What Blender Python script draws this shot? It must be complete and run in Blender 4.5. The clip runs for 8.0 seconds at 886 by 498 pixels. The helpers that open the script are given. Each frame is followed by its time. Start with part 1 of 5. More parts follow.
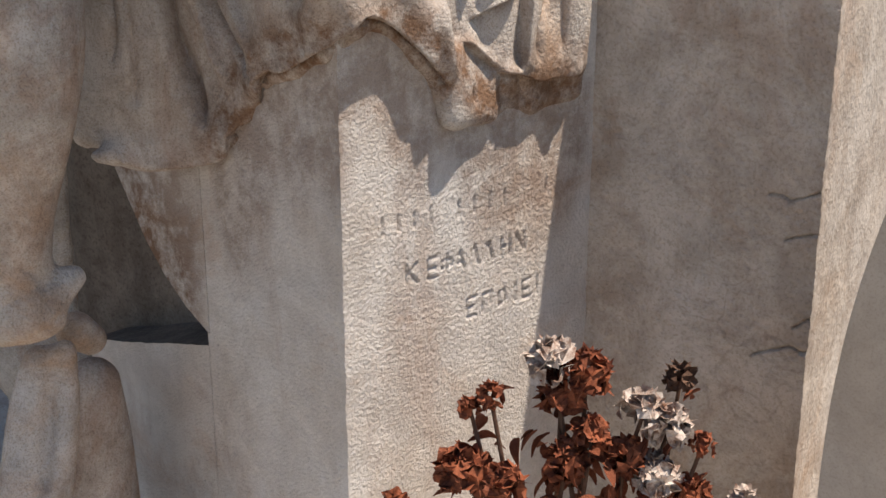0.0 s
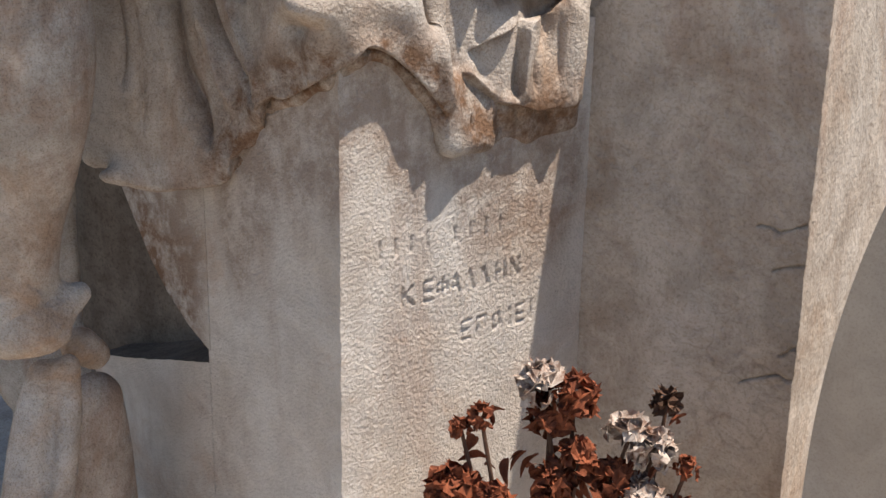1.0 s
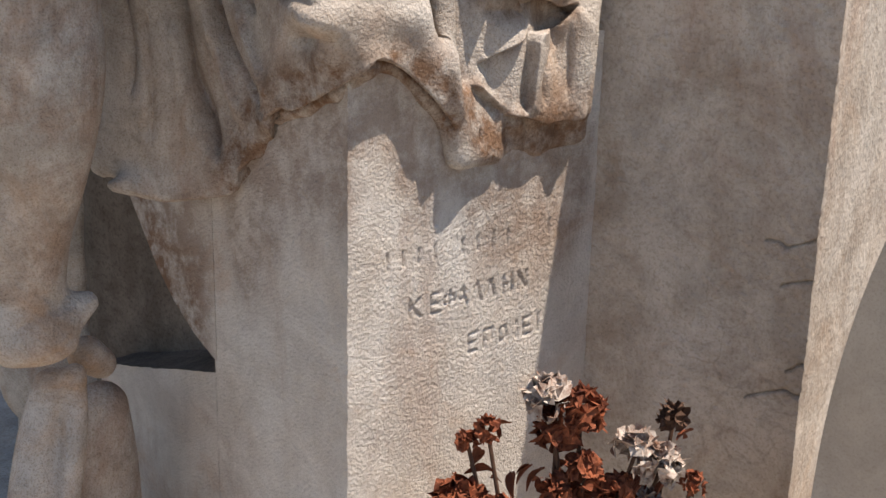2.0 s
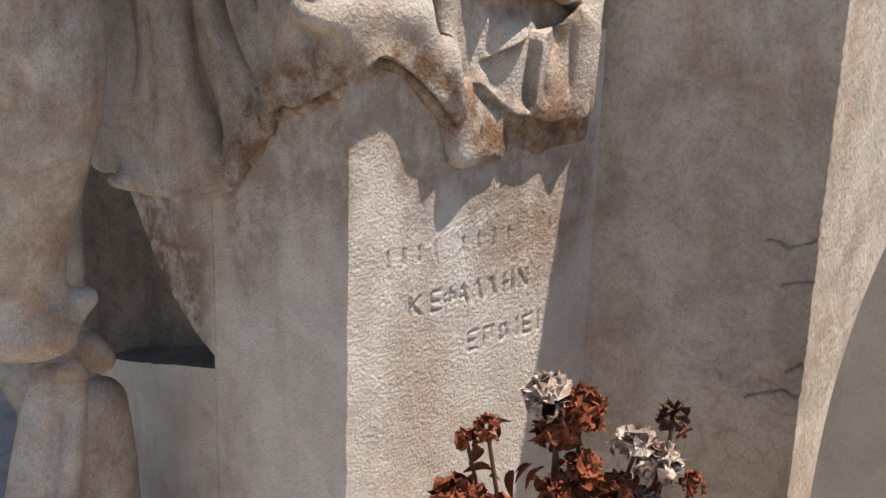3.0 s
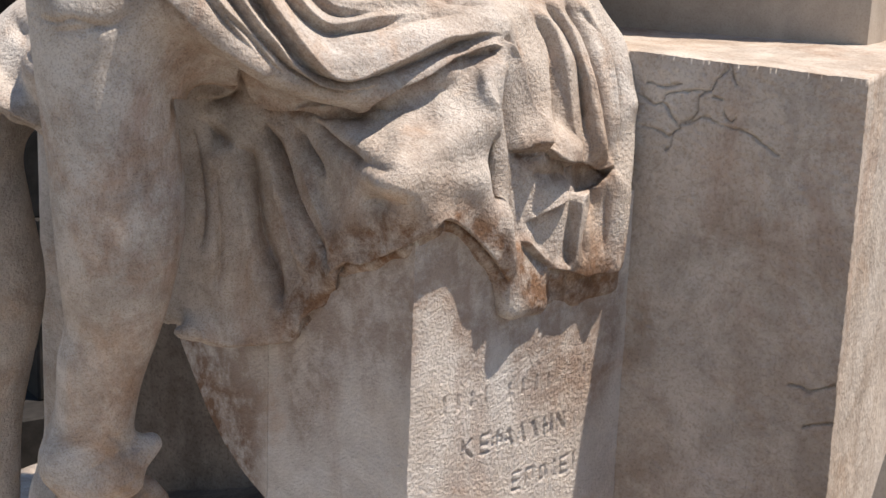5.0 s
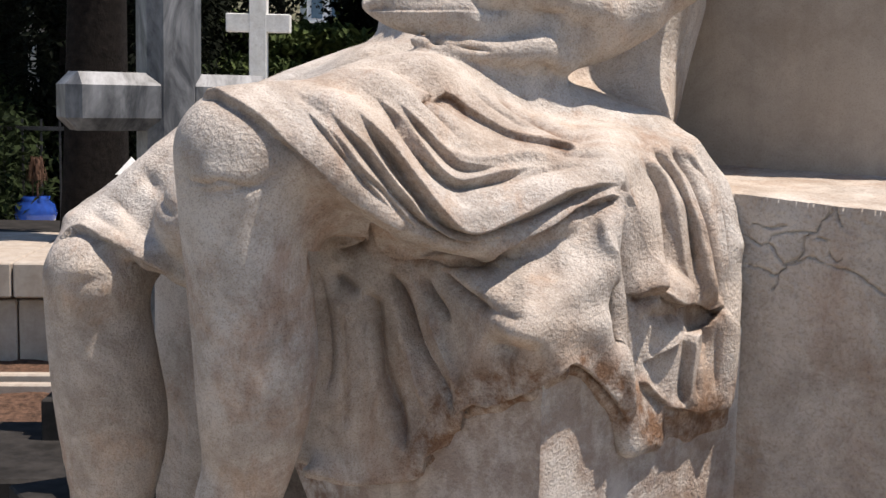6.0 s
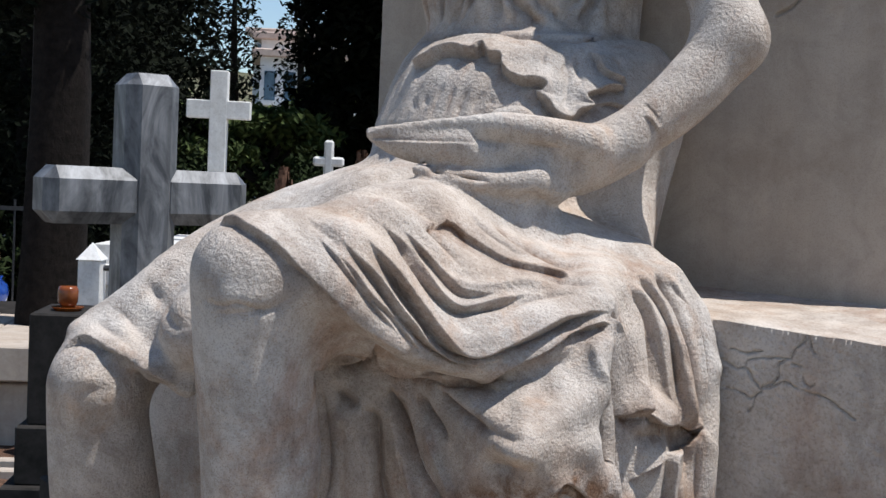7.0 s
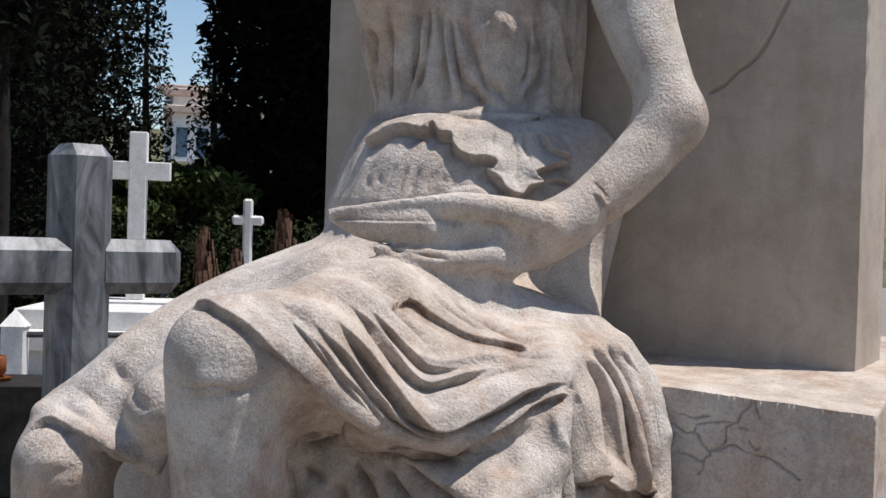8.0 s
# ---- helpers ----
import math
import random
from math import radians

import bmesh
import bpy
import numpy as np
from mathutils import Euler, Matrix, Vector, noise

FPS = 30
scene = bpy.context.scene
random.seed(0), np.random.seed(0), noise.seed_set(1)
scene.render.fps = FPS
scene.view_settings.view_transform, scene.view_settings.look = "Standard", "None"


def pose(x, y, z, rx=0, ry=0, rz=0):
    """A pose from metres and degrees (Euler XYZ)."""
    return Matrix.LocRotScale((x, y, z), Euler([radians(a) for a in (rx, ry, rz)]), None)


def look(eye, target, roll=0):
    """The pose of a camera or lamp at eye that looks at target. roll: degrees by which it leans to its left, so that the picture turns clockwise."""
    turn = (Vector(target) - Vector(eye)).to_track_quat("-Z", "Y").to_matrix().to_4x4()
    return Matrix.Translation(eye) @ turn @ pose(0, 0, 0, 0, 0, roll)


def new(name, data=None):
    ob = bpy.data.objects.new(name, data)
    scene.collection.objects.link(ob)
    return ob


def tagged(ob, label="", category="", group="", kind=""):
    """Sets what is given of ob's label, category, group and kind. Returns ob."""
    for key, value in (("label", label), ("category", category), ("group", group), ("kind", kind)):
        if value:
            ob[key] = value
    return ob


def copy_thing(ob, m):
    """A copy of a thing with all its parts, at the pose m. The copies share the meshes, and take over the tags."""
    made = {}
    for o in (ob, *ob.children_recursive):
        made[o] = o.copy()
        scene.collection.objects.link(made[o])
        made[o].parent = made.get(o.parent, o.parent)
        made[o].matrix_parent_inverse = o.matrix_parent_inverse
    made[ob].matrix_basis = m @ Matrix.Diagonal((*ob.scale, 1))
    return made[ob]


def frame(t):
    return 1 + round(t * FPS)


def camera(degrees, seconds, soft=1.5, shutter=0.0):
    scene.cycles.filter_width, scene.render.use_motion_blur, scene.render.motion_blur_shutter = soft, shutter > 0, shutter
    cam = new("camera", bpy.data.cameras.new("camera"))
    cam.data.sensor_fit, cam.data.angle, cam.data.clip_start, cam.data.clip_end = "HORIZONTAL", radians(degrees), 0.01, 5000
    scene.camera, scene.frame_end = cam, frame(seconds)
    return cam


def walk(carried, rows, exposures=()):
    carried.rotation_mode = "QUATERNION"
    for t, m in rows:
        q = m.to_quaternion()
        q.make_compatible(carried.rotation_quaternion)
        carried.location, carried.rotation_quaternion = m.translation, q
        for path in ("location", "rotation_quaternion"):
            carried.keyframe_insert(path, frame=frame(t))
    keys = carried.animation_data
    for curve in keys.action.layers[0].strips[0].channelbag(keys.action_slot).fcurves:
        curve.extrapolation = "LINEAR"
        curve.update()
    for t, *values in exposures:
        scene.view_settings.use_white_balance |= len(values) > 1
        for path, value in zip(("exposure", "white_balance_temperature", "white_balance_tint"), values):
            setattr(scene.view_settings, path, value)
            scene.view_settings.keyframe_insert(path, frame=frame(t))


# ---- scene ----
cam = camera(38.0, 8.0)
PATH = [
    (0, (0.608, -1.271, 1.373), (-0.401, 0.33, 0.724), -0.0),
    (0.5, (0.629, -1.291, 1.382), (-0.397, 0.311, 0.764), 0.4),
    (1, (0.635, -1.293, 1.384), (-0.389, 0.311, 0.771), 1.0),
    (2.5, (0.63, -1.292, 1.389), (-0.406, 0.311, 0.791), 1.5),
    (3, (0.629, -1.291, 1.39), (-0.402, 0.311, 0.781), 1.8),
    (3.5, (0.627, -1.299, 1.393), (-0.413, 0.301, 0.795), 2.1),
    (4, (0.632, -1.336, 1.406), (-0.404, 0.283, 0.855), 2.0),
    (4.2, (0.626, -1.357, 1.415), (-0.41, 0.27, 0.888), 1.9),
    (5.3, (0.565, -1.452, 1.437), (-0.419, 0.25, 1.071), 2.4),
    (5.5, (0.555, -1.466, 1.457), (-0.473, 0.215, 1.115), 1.6),
    (6, (0.533, -1.518, 1.476), (-0.531, 0.158, 1.232), 1.2),
    (6.5, (0.522, -1.564, 1.501), (-0.538, 0.122, 1.319), 2.2),
    (7, (0.517, -1.612, 1.526), (-0.485, 0.116, 1.413), 2.7),
    (7.5, (0.509, -1.646, 1.544), (-0.461, 0.102, 1.487), 2.1),
    (8, (0.493, -1.689, 1.556), (-0.396, 0.102, 1.53), 1.8),
]
walk(cam, [(t, look(eye, target, roll)) for t, eye, target, roll in PATH], exposures=((0, 0.47, 7100, 12), (4, 0.46, 7150, 12), (5.5, 0.43, 7050, 14), (6.5, 0.29, 6650, 13), (7, 0.2, 6250, 10), (7.5, 0.14, 6800, 13), (8, 0.15, 6450, 12)))

# ---- light ----
world = bpy.data.worlds.new("world")
scene.world = world
world.use_nodes = True
wn = world.node_tree.nodes
sky = wn.new("ShaderNodeTexSky")
sky.sky_type, sky.sun_disc = "NISHITA", False
sky.dust_density, sky.ozone_density = 0.1, 2.0
SUN = Vector((0.33, 0.14, 0.94)).normalized()
sky.sun_elevation = math.asin(SUN.z)
sky.sun_rotation = math.atan2(SUN.x, SUN.y)
wn["Background"].inputs["Strength"].default_value = 0.108
world.node_tree.links.new(sky.outputs[0], wn["Background"].inputs["Color"])
sun = new("sun", bpy.data.lights.new("sun", "SUN"))
sun.data.energy, sun.data.angle, sun.data.color = 5.0, radians(0.55), (1.0, 0.96, 0.91)
sun.matrix_world = look(SUN * 20, (0, 0, 0))


# ---- materials ----
def material(name):
    m = bpy.data.materials.new(name)
    m.use_nodes = True
    return m, m.node_tree.nodes, m.node_tree.links, m.node_tree.nodes["Principled BSDF"]


def ramp(nodes, links, source, stops):
    r = nodes.new("ShaderNodeValToRGB")
    while len(r.color_ramp.elements) < len(stops):
        r.color_ramp.elements.new(0.5)
    for e, (p, c) in zip(r.color_ramp.elements, stops):
        e.position, e.color = p, (*c, 1)
    links.new(source, r.inputs[0])
    return r.outputs[0]


def noise_tex(nodes, links, scale, detail=4, stretch=(1, 1, 1), rough=0.6, warp=0.0):
    co = nodes.new("ShaderNodeTexCoord")
    mp = nodes.new("ShaderNodeMapping")
    mp.inputs["Scale"].default_value = stretch
    links.new(co.outputs["Object"], mp.inputs[0])
    n = nodes.new("ShaderNodeTexNoise")
    n.inputs["Scale"].default_value, n.inputs["Detail"].default_value = scale, detail
    n.inputs["Roughness"].default_value, n.inputs["Distortion"].default_value = rough, warp
    links.new(mp.outputs[0], n.inputs["Vector"])
    return n.outputs[0]


def mix(nodes, links, mode, fac, a, b):
    x = nodes.new("ShaderNodeMix")
    x.data_type, x.blend_type = "RGBA", mode
    if isinstance(fac, float):
        x.inputs[0].default_value = fac
    else:
        links.new(fac, x.inputs[0])
    for value, slot in ((a, x.inputs[6]), (b, x.inputs[7])):
        if isinstance(value, tuple):
            slot.default_value = (*value, 1)
        else:
            links.new(value, slot)
    return x.outputs[2]


def bump(nodes, links, bsdf, layers):
    last = None
    for source, strength, distance in layers:
        b = nodes.new("ShaderNodeBump")
        b.inputs["Strength"].default_value, b.inputs["Distance"].default_value = strength, distance
        links.new(source, b.inputs["Height"])
        if last:
            links.new(last, b.inputs["Normal"])
        last = b.outputs[0]
    links.new(last, bsdf.inputs["Normal"])


def marble(name, light, warm, stain, grain, relief, rough=0.75, stain_from=0.52, streak=0.3, vein=0.0, grime=0.8, lumps=0.12, low_shade_warmth=0.0, rust=0.0, smut=None):
    """Weathered marble: two tones, brown patina in patches and vertical runs, fine pitted relief."""
    m, n, l, b = material(name)
    tone = ramp(n, l, noise_tex(n, l, 5.0, 5), [(0.3, light), (0.7, warm)])
    cloud = noise_tex(n, l, 4.2, 8, rough=0.72, warp=0.6)
    # Stain rises towards the foot: patina, with the shade's warm tone in its colour.
    if low_shade_warmth:
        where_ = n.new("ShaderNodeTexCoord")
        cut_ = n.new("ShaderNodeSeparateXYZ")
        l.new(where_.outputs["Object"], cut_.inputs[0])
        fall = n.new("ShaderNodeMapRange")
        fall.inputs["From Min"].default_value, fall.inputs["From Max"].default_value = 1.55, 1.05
        fall.inputs["To Min"].default_value, fall.inputs["To Max"].default_value = -0.03, low_shade_warmth
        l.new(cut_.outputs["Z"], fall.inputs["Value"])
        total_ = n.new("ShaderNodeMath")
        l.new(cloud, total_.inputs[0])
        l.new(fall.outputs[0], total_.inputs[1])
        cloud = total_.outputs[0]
    patch = ramp(n, l, cloud, [(stain_from, (0, 0, 0)), (stain_from + 0.2, (1, 1, 1))])
    c = mix(n, l, "MIX", patch, tone, stain)
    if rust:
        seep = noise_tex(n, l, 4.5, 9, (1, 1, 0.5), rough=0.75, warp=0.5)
        if low_shade_warmth:
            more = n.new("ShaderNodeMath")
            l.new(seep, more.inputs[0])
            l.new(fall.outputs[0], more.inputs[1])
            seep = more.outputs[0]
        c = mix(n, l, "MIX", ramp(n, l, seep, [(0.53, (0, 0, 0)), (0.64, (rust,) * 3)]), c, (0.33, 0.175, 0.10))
        # This attribute carries the hem crust and the painted shade of the folds.
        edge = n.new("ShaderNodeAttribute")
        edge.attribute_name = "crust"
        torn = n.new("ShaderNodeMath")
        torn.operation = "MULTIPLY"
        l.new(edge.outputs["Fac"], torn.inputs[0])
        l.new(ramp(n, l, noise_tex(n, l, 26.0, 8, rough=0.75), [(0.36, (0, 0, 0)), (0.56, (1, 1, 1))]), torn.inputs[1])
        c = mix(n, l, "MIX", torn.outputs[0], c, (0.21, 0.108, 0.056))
    runs = ramp(n, l, noise_tex(n, l, 16.0, 5, (1, 1, 0.12)), [(0.35, (1 - streak,) * 3), (0.6, (1, 1, 1))])
    c = mix(n, l, "MULTIPLY", 1.0, c, runs)
    fine = noise_tex(n, l, grain, 3, rough=0.7)
    specks = ramp(n, l, fine, [(0.36, (0.62, 0.58, 0.54)), (0.50, (1, 1, 1))])
    c = mix(n, l, "MULTIPLY", grime, c, specks)
    lichen = ramp(n, l, noise_tex(n, l, 13.0, 12, rough=0.78, warp=0.4), [(0.40, (0.55, 0.51, 0.48)), (0.58, (1, 1, 1))])
    c = mix(n, l, "MULTIPLY", grime if smut is None else smut, c, lichen)
    if vein:
        v = n.new("ShaderNodeTexVoronoi")
        v.feature = "DISTANCE_TO_EDGE"
        v.inputs["Scale"].default_value = 9.0
        co = n.new("ShaderNodeTexCoord")
        w = n.new("ShaderNodeVectorMath")
        w.operation = "ADD"
        wob = n.new("ShaderNodeTexNoise")
        wob.inputs["Scale"].default_value, wob.inputs["Detail"].default_value = 7.0, 6
        l.new(co.outputs["Object"], wob.inputs["Vector"])
        sc = n.new("ShaderNodeVectorMath")
        sc.operation = "SCALE"
        sc.inputs["Scale"].default_value = 0.25
        l.new(wob.outputs["Color"], sc.inputs[0])
        l.new(co.outputs["Object"], w.inputs[0])
        l.new(sc.outputs[0], w.inputs[1])
        l.new(w.outputs[0], v.inputs["Vector"])
        line = ramp(n, l, v.outputs[0], [(0.0, (0.35, 0.3, 0.26)), (0.03, (1, 1, 1))])
        where = ramp(n, l, noise_tex(n, l, 3.0, 3), [(0.5, (0, 0, 0)), (0.62, (vein,) * 3)])
        c = mix(n, l, "MULTIPLY", where, c, line)
    l.new(c, b.inputs["Base Color"])
    b.inputs["Roughness"].default_value = rough
    b.inputs["Specular IOR Level"].default_value = 0.3
    pits = noise_tex(n, l, grain * 0.45, 2, rough=0.5)
    bump(n, l, b, [(noise_tex(n, l, 22.0, 4), lumps, 0.006), (pits, relief, 0.0030), (fine, relief, 0.0015)])
    return m


STATUE = marble("statue_marble", (0.59, 0.555, 0.515), (0.55, 0.46, 0.38), (0.50, 0.325, 0.21), 480, 0.75, stain_from=0.53, streak=0.06, low_shade_warmth=0.03, grime=0.8, smut=0.75, rust=0.55)
BLOCK = marble("block_marble", (0.56, 0.51, 0.455), (0.49, 0.40, 0.32), (0.40, 0.27, 0.18), 260, 0.6, streak=0.03, vein=0.3, grime=0.55, smut=0.65, rust=0.38, lumps=0.25)
SEAT = marble("seat_marble", (0.71, 0.675, 0.635), (0.64, 0.545, 0.46), (0.52, 0.335, 0.215), 620, 0.9, stain_from=0.55, streak=0.05, grime=0.45, smut=0.4, rust=0.32)
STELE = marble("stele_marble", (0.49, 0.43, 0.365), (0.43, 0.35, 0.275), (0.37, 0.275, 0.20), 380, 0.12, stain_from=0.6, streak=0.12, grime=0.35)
# Darker copy of the marble: the hollow's shade put into the colour.
HOLLOW_SHADE = marble("hollow_shade_marble", (0.25, 0.21, 0.18), (0.17, 0.14, 0.115), (0.10, 0.08, 0.06), 200, 0.5)


def clouded(name, dark, light):
    """Polished grey marble with slanting pale veils."""
    m, n, l, b = material(name)
    veil = ramp(n, l, noise_tex(n, l, 5.5, 9, (1.6, 1.6, 0.55), rough=0.68, warp=1.6), [(0.38, dark), (0.50, tuple(0.55 * d + 0.45 * q for d, q in zip(dark, light))), (0.66, light)])
    rain = ramp(n, l, noise_tex(n, l, 20.0, 6, (1, 1, 0.10)), [(0.36, (0.5, 0.5, 0.5)), (0.56, (1, 1, 1))])
    l.new(mix(n, l, "MULTIPLY", 0.8, veil, rain), b.inputs["Base Color"])
    b.inputs["Roughness"].default_value = 0.5
    bump(n, l, b, [(noise_tex(n, l, 60.0, 4), 0.15, 0.002)])
    return m


GREY = clouded("grey_marble", (0.045, 0.048, 0.054), (0.25, 0.255, 0.265))
WHITE = marble("white_marble", (0.78, 0.77, 0.75), (0.70, 0.68, 0.64), (0.62, 0.58, 0.52), 60, 0.1, 0.5, stain_from=0.6, streak=0.1, grime=0.3)


def plain(name, a, b_, scale, rough=0.8, relief=0.3, distance=0.01, detail=6, low=0.35, high=0.65):
    m, n, l, b = material(name)
    f = noise_tex(n, l, scale, detail, rough=0.7)
    l.new(ramp(n, l, f, [(low, a), (high, b_)]), b.inputs["Base Color"])
    b.inputs["Roughness"].default_value = rough
    b.inputs["Specular IOR Level"].default_value = 0.5 if rough < 0.6 else 0.15
    bump(n, l, b, [(f, relief, distance)])
    return m


GROUND = plain("ground_gravel", (0.14, 0.12, 0.10), (0.30, 0.27, 0.23), 9, 0.95, 0.6, 0.02, 10)
SOIL = plain("soil", (0.05, 0.03, 0.02), (0.16, 0.09, 0.06), 30, 1.0, 0.9, 0.02)
DARK_STONE = plain("dark_stone", (0.014, 0.0125, 0.011), (0.036, 0.032, 0.029), 12, 0.75, 0.1)
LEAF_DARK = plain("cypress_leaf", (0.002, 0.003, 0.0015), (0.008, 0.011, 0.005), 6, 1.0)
LEAF_PINE = plain("pine_leaf", (0.020, 0.035, 0.010), (0.075, 0.10, 0.03), 3, 0.8)
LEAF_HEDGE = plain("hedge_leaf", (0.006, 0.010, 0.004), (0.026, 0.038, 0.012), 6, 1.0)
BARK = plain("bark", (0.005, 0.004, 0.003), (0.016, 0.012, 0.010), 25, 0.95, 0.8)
DRY = plain("dry_petal", (0.045, 0.011, 0.007), (0.34, 0.105, 0.05), 60, 0.7, 0.4, 0.003)
BLEACHED = plain("bleached_petal", (0.16, 0.075, 0.045), (0.66, 0.57, 0.49), 70, 0.8, 0.4, 0.003)
STEM = plain("dry_stem", (0.07, 0.035, 0.022), (0.16, 0.09, 0.06), 40, 0.8)
BLUE = plain("blue_glaze", (0.012, 0.04, 0.20), (0.02, 0.07, 0.32), 8, 0.15, 0.02)
IRON = plain("black_iron", (0.012, 0.012, 0.013), (0.03, 0.03, 0.032), 30, 0.5, 0.1)
AMBER = plain("amber_glass", (0.12, 0.03, 0.008), (0.25, 0.07, 0.015), 20, 0.15, 0.02)
PLASTER = plain("white_plaster", (0.62, 0.62, 0.62), (0.78, 0.78, 0.78), 2, 0.9, 0.05)
ROOF = plain("roof_tile", (0.42, 0.33, 0.28), (0.55, 0.44, 0.38), 3, 0.9, 0.1)
PANE = plain("window_pane", (0.05, 0.09, 0.13), (0.10, 0.16, 0.22), 2, 0.1, 0.01)
HILL = plain("far_hill", (0.05, 0.06, 0.03), (0.17, 0.15, 0.10), 0.5, 1.0, 0.2)
MORTAR = plain("joint", (0.05, 0.045, 0.04), (0.11, 0.10, 0.09), 40, 1.0, 0.2)


# ---- building helpers ----
def link_mesh(name, verts, faces, mat, smooth=False, parent=None):
    me = bpy.data.meshes.new(name)
    me.from_pydata(verts, [], faces)
    me.validate()
    me.materials.append(mat)
    if smooth:
        me.polygons.foreach_set("use_smooth", [True] * len(me.polygons))
    ob = new(name, me)
    if parent:
        ob.parent = parent
    return ob


def part(name, bm, mat, parent=None, label="", smooth=False):
    me = bpy.data.meshes.new(name)
    bmesh.ops.recalc_face_normals(bm, faces=bm.faces[:])
    bm.to_mesh(me)
    bm.free()
    me.materials.append(mat)
    if smooth:
        me.polygons.foreach_set("use_smooth", [True] * len(me.polygons))
    ob = new(name, me)
    if parent:
        ob.parent = parent
    return tagged(ob, label)


def box_into(bm, cx, cy, cz, sx, sy, sz, bevel=0.0, turn=0.0):
    m = pose(cx, cy, cz, 0, 0, turn) @ Matrix.Diagonal((sx, sy, sz, 1))
    vs = bmesh.ops.create_cube(bm, size=1, matrix=m)["verts"]
    if bevel:
        es = {e for v in vs for e in v.link_edges}
        bmesh.ops.bevel(bm, geom=list(es), offset=bevel, segments=1, profile=0.5, affect="EDGES", clamp_overlap=True)


def boxed(*args, **kw):
    bm = bmesh.new()
    box_into(bm, *args, **kw)
    return bm


def lathe(profile, seg=24):
    """profile: (radius, z) from the bottom up."""
    bm = bmesh.new()
    rings = [[bm.verts.new((r * math.cos(a), r * math.sin(a), z)) for a in (2 * math.pi * i / seg for i in range(seg))] for r, z in profile]
    for lo_, hi_ in zip(rings, rings[1:]):
        for i in range(seg):
            bm.faces.new((lo_[i], lo_[(i + 1) % seg], hi_[(i + 1) % seg], hi_[i]))
    bm.faces.new(rings[0][::-1])
    bm.faces.new(rings[-1])
    return bm


def empty(name, m, label, category, group=""):
    e = new(name)
    e.matrix_world = m
    return tagged(e, label, category, group)


def spread(a, b, n):
    return [a + (b - a) * i / n for i in range(n + 1)]


def steps(a, b, cell, fine=None, fine_cell=0.0016):
    """Grid lines from a to b, closer together within the fine stretch."""
    if not fine:
        return spread(a, b, max(1, round((b - a) / cell)))
    f0, f1 = fine
    return spread(a, f0, max(1, round((f0 - a) / cell)))[:-1] + spread(f0, f1, round((f1 - f0) / fine_cell))[:-1] + spread(f1, b, max(1, round((b - f1) / cell)))


def rough(p, amp, freq):
    v = Vector(p)
    return v + noise.noise_vector(v * freq) * amp + noise.noise_vector(v * freq * 0.13) * amp * 1.3


def rough_prism(name, foot, z0, tops, mat, cell=0.008, amp=0.001, freq=150, carve=None, fine_wall=None, fine_u=None, fine_z=None, walls=None):
    """A hewn stone block on a four-cornered footprint, tooled all over. tops: the height of each corner. carve(wall, u, z): how deep the tool went in."""
    verts, faces = [], []

    def sheet(rows_):
        base, w = len(verts), len(rows_[0])
        for r in rows_:
            verts.extend(r)
        for i in range(len(rows_) - 1):
            for j in range(w - 1):
                k = base + i * w + j
                faces.append((k, k + 1, k + w + 1, k + w))

    for s in range(4):
        if walls is not None and s not in walls:
            continue
        a, b = Vector(foot[s]), Vector(foot[(s + 1) % 4])
        length = (b - a).length
        out = Vector(((b - a).y, -(b - a).x)).normalized()
        near = fine_wall == s
        us, vs = steps(0, length, cell, fine_u if near else None), steps(0, 1, cell / (tops[s] - z0))
        if near:
            h = tops[s] - z0
            vs = [q / h for q in steps(0, h, cell, (fine_z[0] - z0, fine_z[1] - z0))]
        rows_ = []
        for v in vs:
            row = []
            for u in us:
                f = u / length
                top = tops[s] * (1 - f) + tops[(s + 1) % 4] * f
                p = a.lerp(b, f)
                z = z0 + (top - z0) * v
                q = rough((p.x, p.y, z), amp, freq)
                if near and carve:
                    d = carve(u, z)
                    q -= Vector((out.x, out.y, 0)) * d
                row.append(tuple(q))
            rows_.append(row)
        sheet(rows_)
    a, b, c, d = (Vector((*foot[i], tops[i])) for i in range(4))
    n, m = max(1, round((b - a).length / cell)), max(1, round((d - a).length / cell))
    sheet([[tuple(rough(a.lerp(b, i / n).lerp(d.lerp(c, i / n), j / m), amp, freq)) for i in range(n + 1)] for j in range(m + 1)])
    ob = link_mesh(name, verts, faces, mat, True)
    bm = bmesh.new()
    bm.from_mesh(ob.data)
    bmesh.ops.remove_doubles(bm, verts=bm.verts[:], dist=0.0004)
    bm.to_mesh(ob.data)
    bm.free()
    return ob


# ---- ground ----
def ground_sheet():
    verts, faces = [], []
    rings = [0, 0.5, 1, 1.6, 2.3, 3, 4, 5, 6, 7, 8.5, 10, 12, 15, 20, 28, 40, 60, 100, 200, 500, 1500]
    seg = 72
    for r in rings[1:]:
        for i in range(seg):
            a = 2 * math.pi * i / seg
            x, y = r * math.cos(a), r * math.sin(a)
            verts.append((x, y, 0.03 * noise.noise(Vector((x * 0.7, y * 0.7, 0))) if r < 40 else 0))
    verts.append((0, 0, 0))
    for k in range(len(rings) - 2):
        for i in range(seg):
            j = (i + 1) % seg
            faces.append((k * seg + i, k * seg + j, (k + 1) * seg + j, (k + 1) * seg + i))
    c = len(verts) - 1
    faces += [(c, i, (i + 1) % seg) for i in range(seg)]
    return tagged(link_mesh("ground", verts, faces, GROUND, True), "gravel and dry earth of the cemetery paths", "ground", kind="structure")


ground_sheet()

